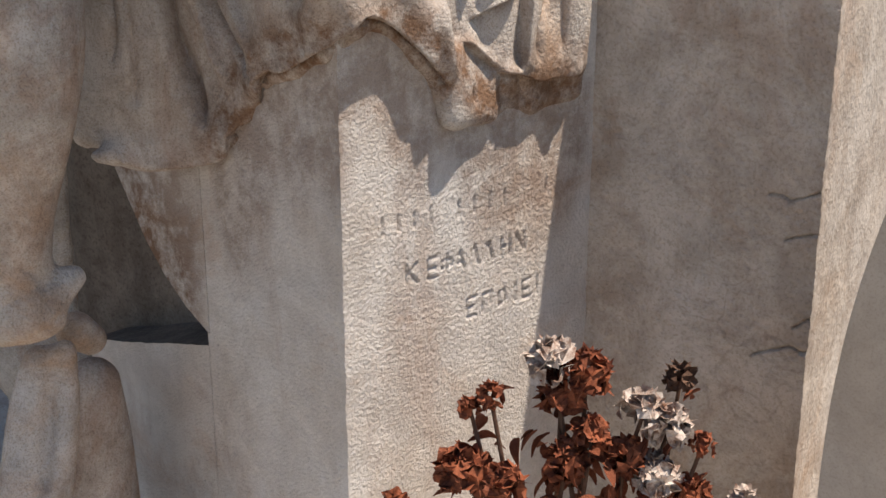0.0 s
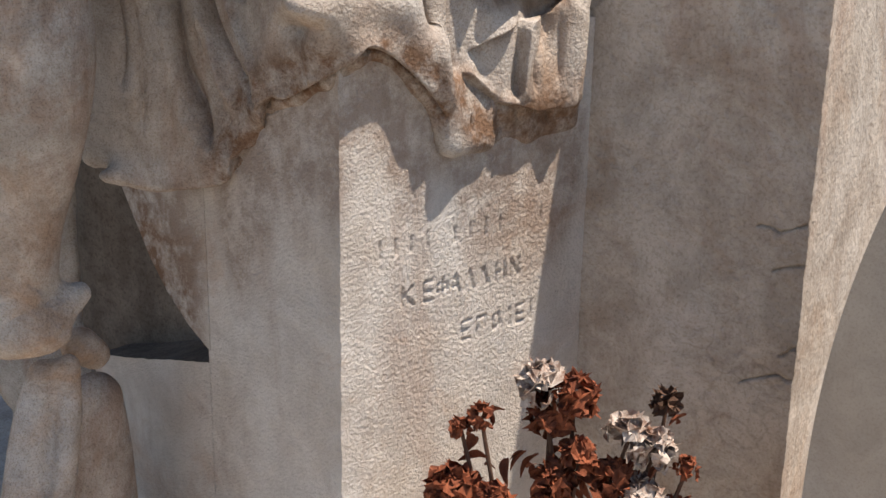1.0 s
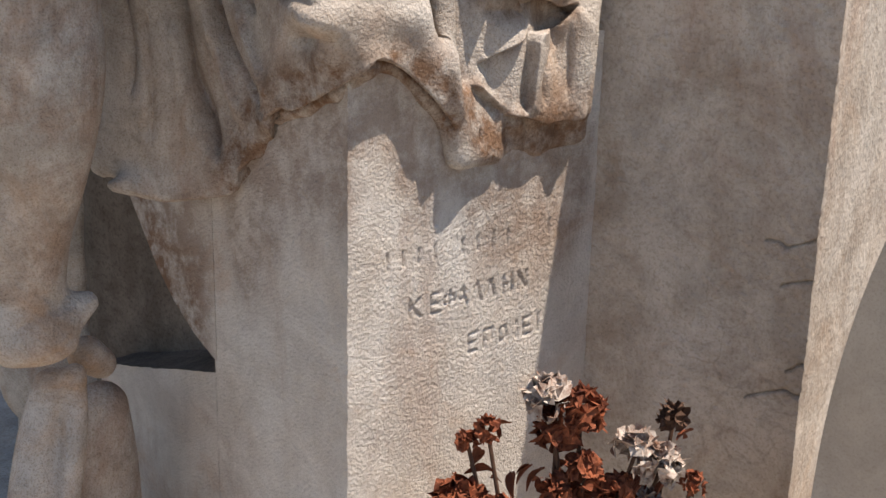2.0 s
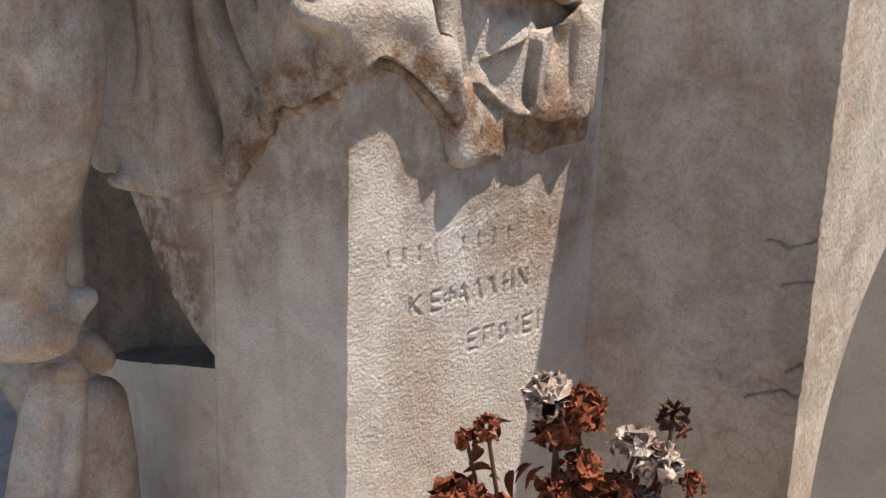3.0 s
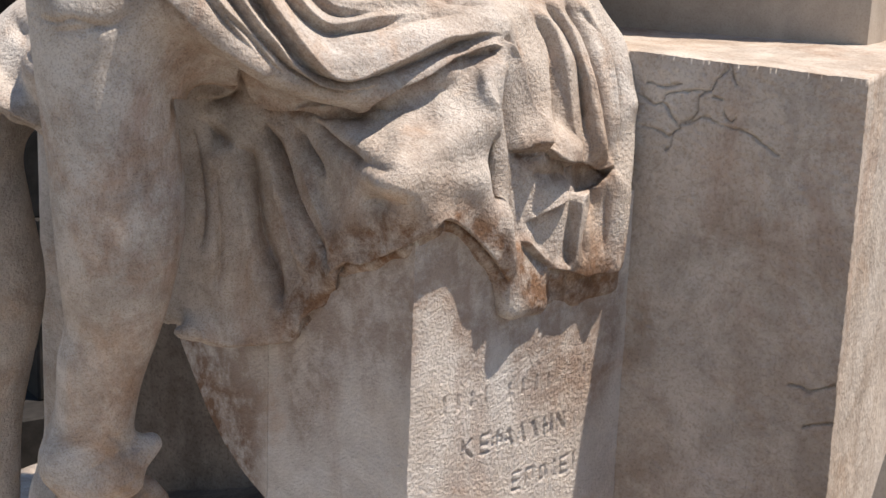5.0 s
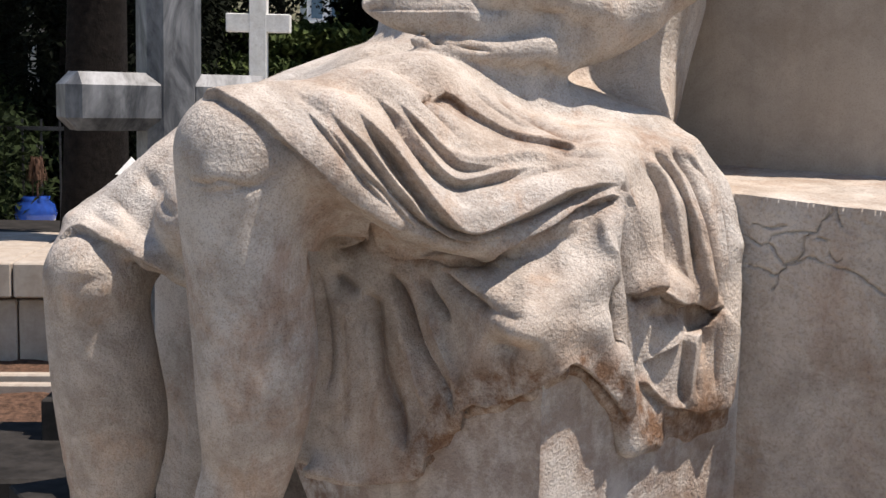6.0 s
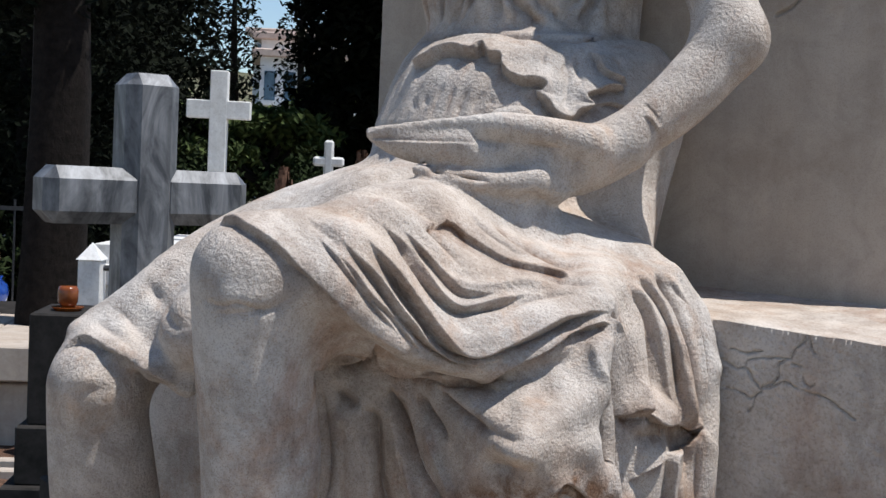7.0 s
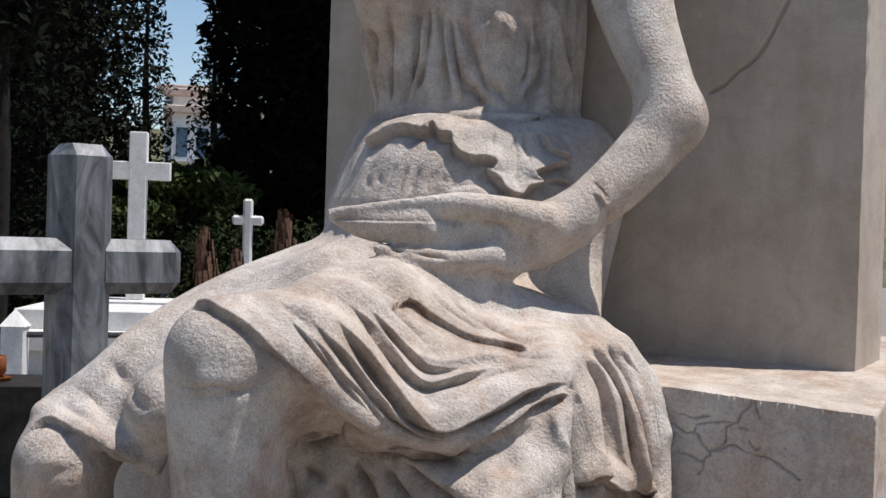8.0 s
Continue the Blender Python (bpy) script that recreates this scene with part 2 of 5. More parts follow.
# ---- the monument: plinth, block, seat, upright slab ----
plinth = tagged(rough_prism("plinth", [(-1.25, -1.0), (0.62, -1.0), (0.62, 1.1), (-1.25, 1.1)], -0.05, [0.5] * 4, BLOCK, 0.04, 0.002, 40),
                "broad marble plinth under the seated figure", "plinth")
CRACK = [(0.680, 1.781), (0.702, 1.792), (0.718, 1.810), (0.742, 1.826), (0.755, 1.839), (0.768, 1.862), (0.775, 1.876), (0.786, 1.900), (0.794, 1.917), (0.812, 1.965), (0.84, 2.03)]


BLOCK_CRACKS = [
    [(0.862, 1.362), (0.858, 1.347), (0.847, 1.337), (0.843, 1.322), (0.828, 1.314), (0.828, 1.298), (0.819, 1.288), (0.811, 1.284)],
    [(0.843, 1.322), (0.819, 1.321), (0.797, 1.318), (0.786, 1.311), (0.782, 1.304), (0.766, 1.308), (0.758, 1.312)],
    [(0.847, 1.316), (0.857, 1.312)],
    [(0.863, 1.346), (0.870, 1.332)],
    [(0.782, 1.304), (0.793, 1.295), (0.802, 1.286), (0.811, 1.278), (0.797, 1.269), (0.779, 1.271), (0.760, 1.278)],
    [(0.811, 1.282), (0.836, 1.289), (0.857, 1.288), (0.875, 1.282), (0.902, 1.269), (0.922, 1.259)],
    [(0.856, 1.300), (0.868, 1.294), (0.874, 1.297)],
    [(0.797, 1.269), (0.800, 1.256), (0.792, 1.249)],
    [(0.765, 1.327), (0.786, 1.326), (0.806, 1.332)],
    [(0.982, 0.956), (1.002, 0.962), (1.019, 0.970), (1.027, 0.976)],
    [(0.958, 1.000), (0.982, 0.995), (1.004, 1.004), (1.016, 1.013)],
    [(0.994, 0.862), (1.016, 0.873)],
    [(0.954, 0.821), (0.996, 0.840), (1.014, 0.835)],
]


def groove_depth(lines, u, z, half, deep):
    best = 1.0
    for line in lines:
        for (x0, y0), (x1, y1) in zip(line, line[1:]):
            dx, dy = x1 - x0, y1 - y0
            f = min(1, max(0, ((u - x0) * dx + (z - y0) * dy) / (dx * dx + dy * dy)))
            best = min(best, math.hypot(u - x0 - f * dx, z - y0 - f * dy))
    w = half * (0.5 + 0.5 * noise.noise(Vector((u * 60, z * 60, 0))) + 0.4)
    return deep * max(0.0, min(1.0, (w - best) / (0.7 * half)))


def crack_depth(u, z):
    return groove_depth([CRACK], u, z, 0.004, 0.006)


def block_crack_depth(u, z):
    wob = noise.noise_vector(Vector((u * 55, z * 55, 1))) * 0.006
    return groove_depth(BLOCK_CRACKS, u + wob.x, z + wob.y, 0.0018, 0.005)


block = tagged(rough_prism("pedestal_block", [(-0.74, -0.03), (0.272, -0.03), (0.272, 0.62), (-0.74, 0.62)], 0.45, [1.40, 1.346, 1.405, 1.375], BLOCK, 0.007, 0.0011, 160, carve=block_crack_depth, fine_wall=0, fine_u=(0.74, 1.008), fine_z=(0.80, 1.39)),
               "cracked veined marble pedestal block, shaded front, sunlit top", "pedestal")
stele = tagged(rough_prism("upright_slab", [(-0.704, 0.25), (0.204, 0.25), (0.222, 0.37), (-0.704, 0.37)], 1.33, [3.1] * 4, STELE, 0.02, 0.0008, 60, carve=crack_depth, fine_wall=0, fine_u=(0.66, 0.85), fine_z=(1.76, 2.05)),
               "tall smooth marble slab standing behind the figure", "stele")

# carved signature on the seat's side: three rows, strokes as (u, z) on a letter of height 1
GLYPH = {
    "K": [(0, 0, 0, 1), (0, 0.45, 0.6, 1), (0.15, 0.55, 0.65, 0)],
    "E": [(0, 0, 0, 1), (0, 0, 0.55, 0), (0, 0.5, 0.45, 0.5), (0, 1, 0.55, 1)],
    "F": [(0.35, 0, 0.35, 1), (0, 0.35, 0.7, 0.35), (0, 0.7, 0.7, 0.7), (0, 0.35, 0, 0.7), (0.7, 0.35, 0.7, 0.7)],
    "A": [(0, 0, 0.35, 1), (0.35, 1, 0.7, 0), (0.15, 0.35, 0.55, 0.35)],
    "L": [(0, 0, 0.35, 1), (0.35, 1, 0.7, 0)],
    "H": [(0, 0, 0, 1), (0.55, 0, 0.55, 1), (0, 0.5, 0.55, 0.5)],
    "N": [(0, 0, 0, 1), (0, 1, 0.6, 0), (0.6, 0, 0.6, 1)],
    "P": [(0, 0, 0, 1), (0, 1, 0.6, 1), (0.6, 0.4, 0.6, 1)],
    "O": [(0.1, 0.1, 0.1, 0.8), (0.1, 0.8, 0.5, 0.9), (0.5, 0.9, 0.6, 0.2), (0.6, 0.2, 0.1, 0.1)],
    "I": [(0.1, 0, 0.1, 1)],
    "-": [(0.3, 0.12, 0.3, 0.88)],
}
CORNER, INNER = Vector((-0.076, -0.362)), Vector((0.018, -0.03))
STROKES = []
ROWS_OF_LETTERS = [
    (0.984, 0.0205, "----", (0.043, 0.063, 0.083, 0.105)),
    (0.982, 0.0205, "----", (0.142, 0.163, 0.185, 0.206)),
    (0.982, 0.0205, "-", (0.268,)),
    (0.928, 0.0205, "KEFALLHN", (0.079, 0.1065, 0.124, 0.142, 0.163, 0.183, 0.209, 0.230)),
    (0.872, 0.0205, "EPOIEI", (0.161, 0.182, 0.204, 0.229, 0.242, 0.262)),
]
for base_z, size, word, places in ROWS_OF_LETTERS:
    for letter, place in zip(word, places):
        for x0, y0, x1, y1 in GLYPH[letter]:
            STROKES.append((place + x0 * size, base_z + y0 * size, place + x1 * size, base_z + y1 * size))



def carve_depth(u, z):
    best = 1.0
    for x0, y0, x1, y1 in STROKES:
        if min(x0, x1) - 0.004 > u or max(x0, x1) + 0.004 < u or min(y0, y1) - 0.004 > z or max(y0, y1) + 0.004 < z:
            continue
        dx, dy = x1 - x0, y1 - y0
        f = min(1, max(0, ((u - x0) * dx + (z - y0) * dy) / (dx * dx + dy * dy + 1e-12)))
        best = min(best, math.hypot(u - x0 - f * dx, z - y0 - f * dy))
    return 0.0028 * max(0.0, min(1.0, (0.0019 - best) / 0.0009))


seat = tagged(rough_prism("stone_seat", [(-0.31, -0.30), tuple(CORNER), tuple(INNER), (-0.31, -0.02)], 0.45, [1.20] * 4, SEAT, 0.004, 0.0007, 210,
                          carve=carve_depth, fine_wall=1, fine_u=(0.03, 0.335), fine_z=(0.80, 1.03), walls=(0, 1, 3)),
              "marble seat, side face picked rough and carved with letters", "seat")

# Stone behind the hollow, its shade painted in by the darker marble.
core = rough_prism("core_stone", [(-0.64, -0.19), (-0.325, -0.19), (-0.325, -0.032), (-0.64, -0.032)], 0.45, [1.30] * 4, HOLLOW_SHADE, 0.02, 0.002, 60)
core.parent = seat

# the broken flank of the seat beside the leg, with a hollow between its two stones
ALONG = (CORNER - Vector((-0.31, -0.30))).normalized()
INTO = Vector((-ALONG.y, ALONG.x))


def flank_at(u, depth=0.0):
    return tuple(Vector((-0.31, -0.30)) + ALONG * u + INTO * depth)


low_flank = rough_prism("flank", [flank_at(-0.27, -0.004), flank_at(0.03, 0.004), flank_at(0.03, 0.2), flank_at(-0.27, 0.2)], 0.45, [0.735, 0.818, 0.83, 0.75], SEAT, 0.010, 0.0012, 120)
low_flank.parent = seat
# Upward faces of the ledge get the painted shade too.
low_flank.data.materials.append(HOLLOW_SHADE)
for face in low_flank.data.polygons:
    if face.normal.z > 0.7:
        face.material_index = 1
HEM = [(-0.246, -0.317, 1.051), (-0.201, -0.335, 1.120), (-0.139, -0.354, 1.145), (-0.090, -0.369, 1.168), (-0.065, -0.344, 1.185), (-0.045, -0.281, 1.158), (-0.018, -0.191, 1.095), (0.008, -0.074, 1.095)]


def crusted(me, up, down, strength, more=0.0):
    """Brown crust along the hem of the hanging cloth and in runs below it; more adds browned folds, painted shade
    included.
    """
    co = np.empty(len(me.vertices) * 3, np.float32)
    me.vertices.foreach_get("co", co)
    co = co.reshape(-1, 3)
    best = np.zeros(len(co), np.float32)
    for a, b in zip(HEM, HEM[1:]):
        a, b = np.array(a), np.array(b)
        d = b - a
        f = np.clip(((co - a) @ d) / (d @ d), 0, 1)
        away = co - a - f[:, None] * d
        flat = np.sqrt(away[:, 0] ** 2 + away[:, 1] ** 2)
        tall = np.where(away[:, 2] > 0, away[:, 2] / up, -away[:, 2] / down)
        best = np.maximum(best, 1 - np.sqrt((flat / 0.045) ** 2 + tall ** 2))
    spread_ = me.attributes.new("crust", "FLOAT", "POINT")
    spread_.data.foreach_set("value", np.clip(np.maximum(best * 1.8, more), 0, strength).astype(np.float32))


crusted(seat.data, 0.03, 0.18, 0.55)
bm = bmesh.new()
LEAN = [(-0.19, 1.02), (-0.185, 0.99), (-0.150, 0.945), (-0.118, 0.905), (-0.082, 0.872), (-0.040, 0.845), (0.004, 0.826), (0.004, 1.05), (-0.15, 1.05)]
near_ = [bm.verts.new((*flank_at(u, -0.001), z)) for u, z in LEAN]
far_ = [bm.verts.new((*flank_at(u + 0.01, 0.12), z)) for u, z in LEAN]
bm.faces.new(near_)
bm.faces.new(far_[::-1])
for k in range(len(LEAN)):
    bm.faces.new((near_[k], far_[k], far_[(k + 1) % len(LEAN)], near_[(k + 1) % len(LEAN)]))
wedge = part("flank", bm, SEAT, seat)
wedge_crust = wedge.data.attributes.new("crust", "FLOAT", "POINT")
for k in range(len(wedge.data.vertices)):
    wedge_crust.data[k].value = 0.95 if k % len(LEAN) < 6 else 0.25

# ---- the seated figure ----
CELL = 0.005
LOW, HIGH = Vector((-0.86, -0.74, 0.48)), Vector((0.16, 0.34, 2.28))
SHAPE = [int((HIGH[i] - LOW[i]) / CELL) + 1 for i in range(3)]
FIELD = np.full(SHAPE, 0.12, np.float32)
AX = [LOW[i] + CELL * np.arange(SHAPE[i], dtype=np.float32) for i in range(3)]


def window(lo_, hi_):
    return tuple(slice(max(0, int((lo_[i] - LOW[i]) / CELL)), min(SHAPE[i], int((hi_[i] - LOW[i]) / CELL) + 2)) for i in range(3))


def chain(knots, reach):
    """Distance to a tapering run of round limbs, in the part of the field that it can reach."""
    p = np.array(knots, np.float32)
    lo_, hi_ = (p[:, :3] - p[:, 3:]).min(0) - reach, (p[:, :3] + p[:, 3:]).max(0) + reach
    w = window(lo_, hi_)
    x, y, z = AX[0][w[0]][:, None, None], AX[1][w[1]][None, :, None], AX[2][w[2]][None, None, :]
    if 0 in (x.size, y.size, z.size):
        return w, None
    out = None
    for a, b in zip(p, p[1:]):
        d = b[:3] - a[:3]
        t = np.clip(((x - a[0]) * d[0] + (y - a[1]) * d[1] + (z - a[2]) * d[2]) / max(1e-9, float(d @ d)), 0, 1)
        e = np.sqrt((x - a[0] - t * d[0]) ** 2 + (y - a[1] - t * d[1]) ** 2 + (z - a[2] - t * d[2]) ** 2) - (a[3] + t * (b[3] - a[3]))
        out = e if out is None else np.minimum(out, e)
    return w, out


def curve_through(knots):
    """Rounds a run of knots off, with two more between each pair."""
    if len(knots) < 3:
        return knots
    k = np.array(knots)
    ext = np.vstack([2 * k[0] - k[1], k, 2 * k[-1] - k[-2]])
    out = []
    for i in range(1, len(ext) - 2):
        a, b, c, d = ext[i - 1:i + 3]
        for t in (0, 1 / 3, 2 / 3):
            out.append(0.5 * (2 * b + (c - a) * t + (2 * a - 5 * b + 4 * c - d) * t * t + (3 * b - a - 3 * c + d) * t ** 3))
    out.append(k[-1])
    return [tuple(v) for v in out]


def blend(w, d, k):
    f = FIELD[w]
    h = np.maximum(k - np.abs(f - d), 0) / k
    FIELD[w] = np.minimum(f, d) - h * h * k * 0.25


def mass(k, *knots):
    w, d = chain(curve_through(knots), 0.03 + k)
    if d is not None:
        blend(w, d, k)


def sheet_of(k, half, points, corners):
    """Cloth of some thickness over three-cornered patches; corners: letters of the points, three by three."""
    p = {key: np.array(v, np.float32) for key, v in points.items()}
    for a, b, c in (corners[i:i + 3] for i in range(0, len(corners), 4)):
        a, b, c = p[a], p[b], p[c]
        reach = half + k + 0.02
        w = window(np.minimum(np.minimum(a, b), c) - reach, np.maximum(np.maximum(a, b), c) + reach)
        q = np.stack(np.broadcast_arrays(AX[0][w[0]][:, None, None], AX[1][w[1]][None, :, None], AX[2][w[2]][None, None, :]), -1)
        n = np.cross(b - a, c - a)
        n = n / np.linalg.norm(n)
        inside = np.ones(q.shape[:3], bool)
        edge = np.full(q.shape[:3], 9.0, np.float32)
        for u, v in ((a, b), (b, c), (c, a)):
            d = v - u
            inside &= (q - u) @ np.cross(n, d) >= 0
            t = np.clip(((q - u) @ d) / (d @ d), 0, 1)[..., None]
            edge = np.minimum(edge, np.linalg.norm(q - u - t * d, axis=-1))
        blend(w, (np.where(inside, np.abs((q - a) @ n), edge) - half).astype(np.float32), k)


def along(knots):
    """How near each place is to a chisel line: 1 on it, 0 at its edge; and the line's width there."""
    p = np.array(curve_through(knots), np.float32)
    reach = 1.8 * p[:, 3].max()
    w = window(p[:, :3].min(0) - reach, p[:, :3].max(0) + reach)
    x, y, z = AX[0][w[0]][:, None, None], AX[1][w[1]][None, :, None], AX[2][w[2]][None, None, :]
    near, deep = None, None
    for a, b in zip(p, p[1:]):
        d = b[:3] - a[:3]
        t = np.clip(((x - a[0]) * d[0] + (y - a[1]) * d[1] + (z - a[2]) * d[2]) / max(1e-9, float(d @ d)), 0, 1)
        r = a[3] + t * (b[3] - a[3])
        e = 1 - np.sqrt((x - a[0] - t * d[0]) ** 2 + (y - a[1] - t * d[1]) ** 2 + (z - a[2] - t * d[2]) ** 2) / (1.7 * r)
        if near is None:
            near, deep = e, r + 0 * e
        else:
            deep = np.where(e > near, r, deep)
            near = np.maximum(near, e)
    return w, np.clip(near, 0, 1), deep


def crease(*knots):
    w, e, r = along(knots)
    FIELD[w] += 2.5 * r * e ** 1.4


def trunk(levels, pleats=0, depth=0.0, k=0.03):
    """An upright body of oval sections: rows of (z, x, y, half width, half depth); pleats run down it."""
    lv = np.array(levels)
    w = window((LOW.x, LOW.y, lv[0, 0] - 0.04), (HIGH.x, HIGH.y, lv[-1, 0] + 0.04))
    z = AX[2][w[2]]
    cx, cy, a, b = (np.interp(z, lv[:, 0], lv[:, i])[None, None, :].astype(np.float32) for i in (1, 2, 3, 4))
    dx, dy = AX[0][w[0]][:, None, None] - cx, AX[1][w[1]][None, :, None] - cy
    d = (np.sqrt((dx / a) ** 2 + (dy / b) ** 2) - 1) * np.minimum(a, b)
    if pleats:
        ang = np.arctan2(dy / b, dx / a)
        zz = z[None, None, :]
        wob = 0.5 * np.sin(zz * 14 + ang * 3) + 0.35 * np.sin(zz * 31 - ang * 5)
        d = d - depth * (np.abs(np.sin(ang * pleats / 2 + wob)) - 0.5)
    ends = np.maximum(lv[0, 0] - z, z - lv[-1, 0])[None, None, :]
    d = np.maximum(d, ends)
    blend(w, d, k)


# torso with the belted dress
trunk([(1.38, -0.36, 0.08, 0.215, 0.17), (1.52, -0.365, 0.12, 0.224, 0.215), (1.60, -0.360, 0.138, 0.232, 0.222), (1.66, -0.357, 0.152, 0.222, 0.212), (1.70, -0.357, 0.160, 0.210, 0.195), (1.735, -0.365, 0.168, 0.186, 0.156)], 44, 0.004)
trunk([(1.69, -0.38, 0.17, 0.165, 0.145), (1.76, -0.38, 0.175, 0.165, 0.142), (1.85, -0.395, 0.18, 0.183, 0.147), (1.95, -0.405, 0.19, 0.19, 0.148), (2.12, -0.42, 0.215, 0.20, 0.135), (2.25, -0.42, 0.21, 0.19, 0.12)], 30, 0.008, 0.012)
mass(0.03, (-0.374, -0.503, 1.409, 0.061), (-0.370, -0.490, 1.333, 0.067), (-0.366, -0.481, 1.250, 0.067), (-0.361, -0.479, 1.185, 0.067), (-0.365, -0.479, 1.123, 0.060), (-0.375, -0.477, 1.059, 0.048), (-0.394, -0.476, 0.992, 0.039), (-0.409, -0.476, 0.924, 0.039))  # left shank
mass(0.03, (-0.693, -0.401, 1.235, 0.064), (-0.700, -0.391, 1.189, 0.065), (-0.698, -0.381, 1.113, 0.069), (-0.700, -0.366, 1.034, 0.070), (-0.707, -0.362, 0.947, 0.055), (-0.717, -0.358, 0.859, 0.042), (-0.714, -0.361, 0.750, 0.037))  # right shank
mass(0.05, (-0.352, -0.476, 1.408, 0.057), (-0.310, -0.406, 1.385, 0.063), (-0.257, -0.315, 1.367, 0.070), (-0.195, -0.229, 1.358, 0.072), (-0.124, -0.159, 1.359, 0.065))  # left thigh
mass(0.05, (-0.332, -0.434, 1.431, 0.048), (-0.326, -0.308, 1.444, 0.069), (-0.285, -0.187, 1.446, 0.079), (-0.212, -0.098, 1.416, 0.072), (-0.147, -0.045, 1.411, 0.053))  # left thigh top
mass(0.05, (-0.706, -0.346, 1.282, 0.059), (-0.669, -0.311, 1.312, 0.070), (-0.636, -0.246, 1.354, 0.083), (-0.585, -0.157, 1.402, 0.090), (-0.525, -0.057, 1.440, 0.096))  # right thigh
mass(0.05, (-0.552, -0.362, 1.318, 0.054), (-0.521, -0.260, 1.372, 0.070), (-0.478, -0.160, 1.418, 0.082), (-0.410, -0.055, 1.434, 0.086))  # lap between
mass(0.05, (-0.431, -0.148, 1.462, 0.072), (-0.358, -0.085, 1.468, 0.076), (-0.260, -0.045, 1.424, 0.069), (-0.157, -0.066, 1.385, 0.045))  # belly
mass(0.03, (-0.230, 0.102, 1.553, 0.065), (-0.187, 0.067, 1.472, 0.056), (-0.153, 0.028, 1.410, 0.047))  # hip skirt
mass(0.03, (-0.115, -0.034, 1.405, 0.037), (-0.061, -0.081, 1.356, 0.048), (-0.039, -0.092, 1.299, 0.047), (-0.025, -0.102, 1.262, 0.038))  # side drape
mass(0.012, (-0.017, -0.031, 1.343, 0.020), (-0.001, -0.036, 1.284, 0.017), (0.015, -0.073, 1.203, 0.016), (0.012, -0.074, 1.121, 0.016))  # side drape edge
mass(0.03, (-0.281, -0.450, 1.425, 0.028), (-0.245, -0.414, 1.389, 0.029), (-0.213, -0.377, 1.353, 0.030), (-0.169, -0.337, 1.335, 0.030), (-0.122, -0.279, 1.349, 0.029), (-0.076, -0.226, 1.371, 0.026))  # lap sheet1
mass(0.03, (-0.287, -0.379, 1.453, 0.029), (-0.235, -0.348, 1.412, 0.030), (-0.199, -0.315, 1.379, 0.031), (-0.142, -0.246, 1.383, 0.031), (-0.100, -0.182, 1.396, 0.028))  # lap sheet2
mass(0.03, (-0.276, -0.292, 1.482, 0.031), (-0.214, -0.250, 1.435, 0.033), (-0.159, -0.193, 1.409, 0.032), (-0.109, -0.136, 1.410, 0.029))  # lap sheet3
mass(0.03, (-0.248, -0.174, 1.493, 0.035), (-0.193, -0.136, 1.456, 0.035), (-0.141, -0.090, 1.428, 0.031), (-0.106, -0.054, 1.423, 0.028))  # lap sheet4
mass(0.03, (-0.368, -0.344, 1.299, 0.035), (-0.361, -0.331, 1.214, 0.041), (-0.353, -0.330, 1.123, 0.044), (-0.351, -0.332, 1.053, 0.038))  # inner back
mass(0.03, (-0.302, -0.316, 1.296, 0.034), (-0.286, -0.293, 1.218, 0.039), (-0.272, -0.288, 1.140, 0.039), (-0.279, -0.310, 1.064, 0.033))  # inner back2
mass(0.015, (-0.003, -0.083, 1.216, 0.023), (-0.002, -0.081, 1.169, 0.025), (-0.002, -0.086, 1.129, 0.025))  # side drape low
mass(0.02, (-0.074, -0.166, 1.340, 0.031), (-0.064, -0.160, 1.290, 0.035), (-0.039, -0.192, 1.245, 0.028), (-0.037, -0.167, 1.178, 0.029), (-0.029, -0.158, 1.125, 0.026))  # drape back
mass(0.015, (-0.365, -0.390, 1.039, 0.009), (-0.346, -0.358, 1.037, 0.017), (-0.317, -0.333, 1.033, 0.018), (-0.280, -0.318, 1.039, 0.015), (-0.246, -0.317, 1.051, 0.011), (-0.218, -0.310, 1.094, 0.011))  # in hem
mass(0.03, (-0.766, 0.015, 0.956, 0.108), (-0.756, -0.047, 0.787, 0.108), (-0.731, -0.137, 0.665, 0.112))  # back fill
mass(0.02, (-0.313, 0.111, 1.940, 0.065), (-0.307, 0.111, 1.922, 0.063))  # bust
mass(0.02, (-0.478, 0.055, 1.921, 0.059), (-0.481, 0.061, 1.905, 0.056))  # bust2
mass(0.03, (-0.140, 0.112, 2.029, 0.068), (-0.109, 0.095, 1.933, 0.060), (-0.079, 0.076, 1.855, 0.052), (-0.044, 0.051, 1.787, 0.045), (-0.020, 0.039, 1.727, 0.043))  # upper arm
mass(0.03, (-0.020, 0.040, 1.719, 0.044), (-0.047, 0.007, 1.670, 0.042), (-0.077, -0.030, 1.625, 0.039), (-0.119, -0.075, 1.581, 0.033), (-0.149, -0.101, 1.565, 0.032))  # forearm
mass(0.02, (-0.120, -0.074, 1.574, 0.034), (-0.155, -0.105, 1.550, 0.037), (-0.190, -0.136, 1.537, 0.035), (-0.210, -0.164, 1.536, 0.023))  # palm
mass(0.012, (-0.139, -0.126, 1.574, 0.026), (-0.184, -0.172, 1.587, 0.019), (-0.226, -0.202, 1.593, 0.016), (-0.251, -0.214, 1.590, 0.012))  # thumb
mass(0.01, (-0.189, -0.173, 1.526, 0.022), (-0.227, -0.211, 1.520, 0.014), (-0.269, -0.241, 1.525, 0.011), (-0.307, -0.264, 1.533, 0.007))  # finger1
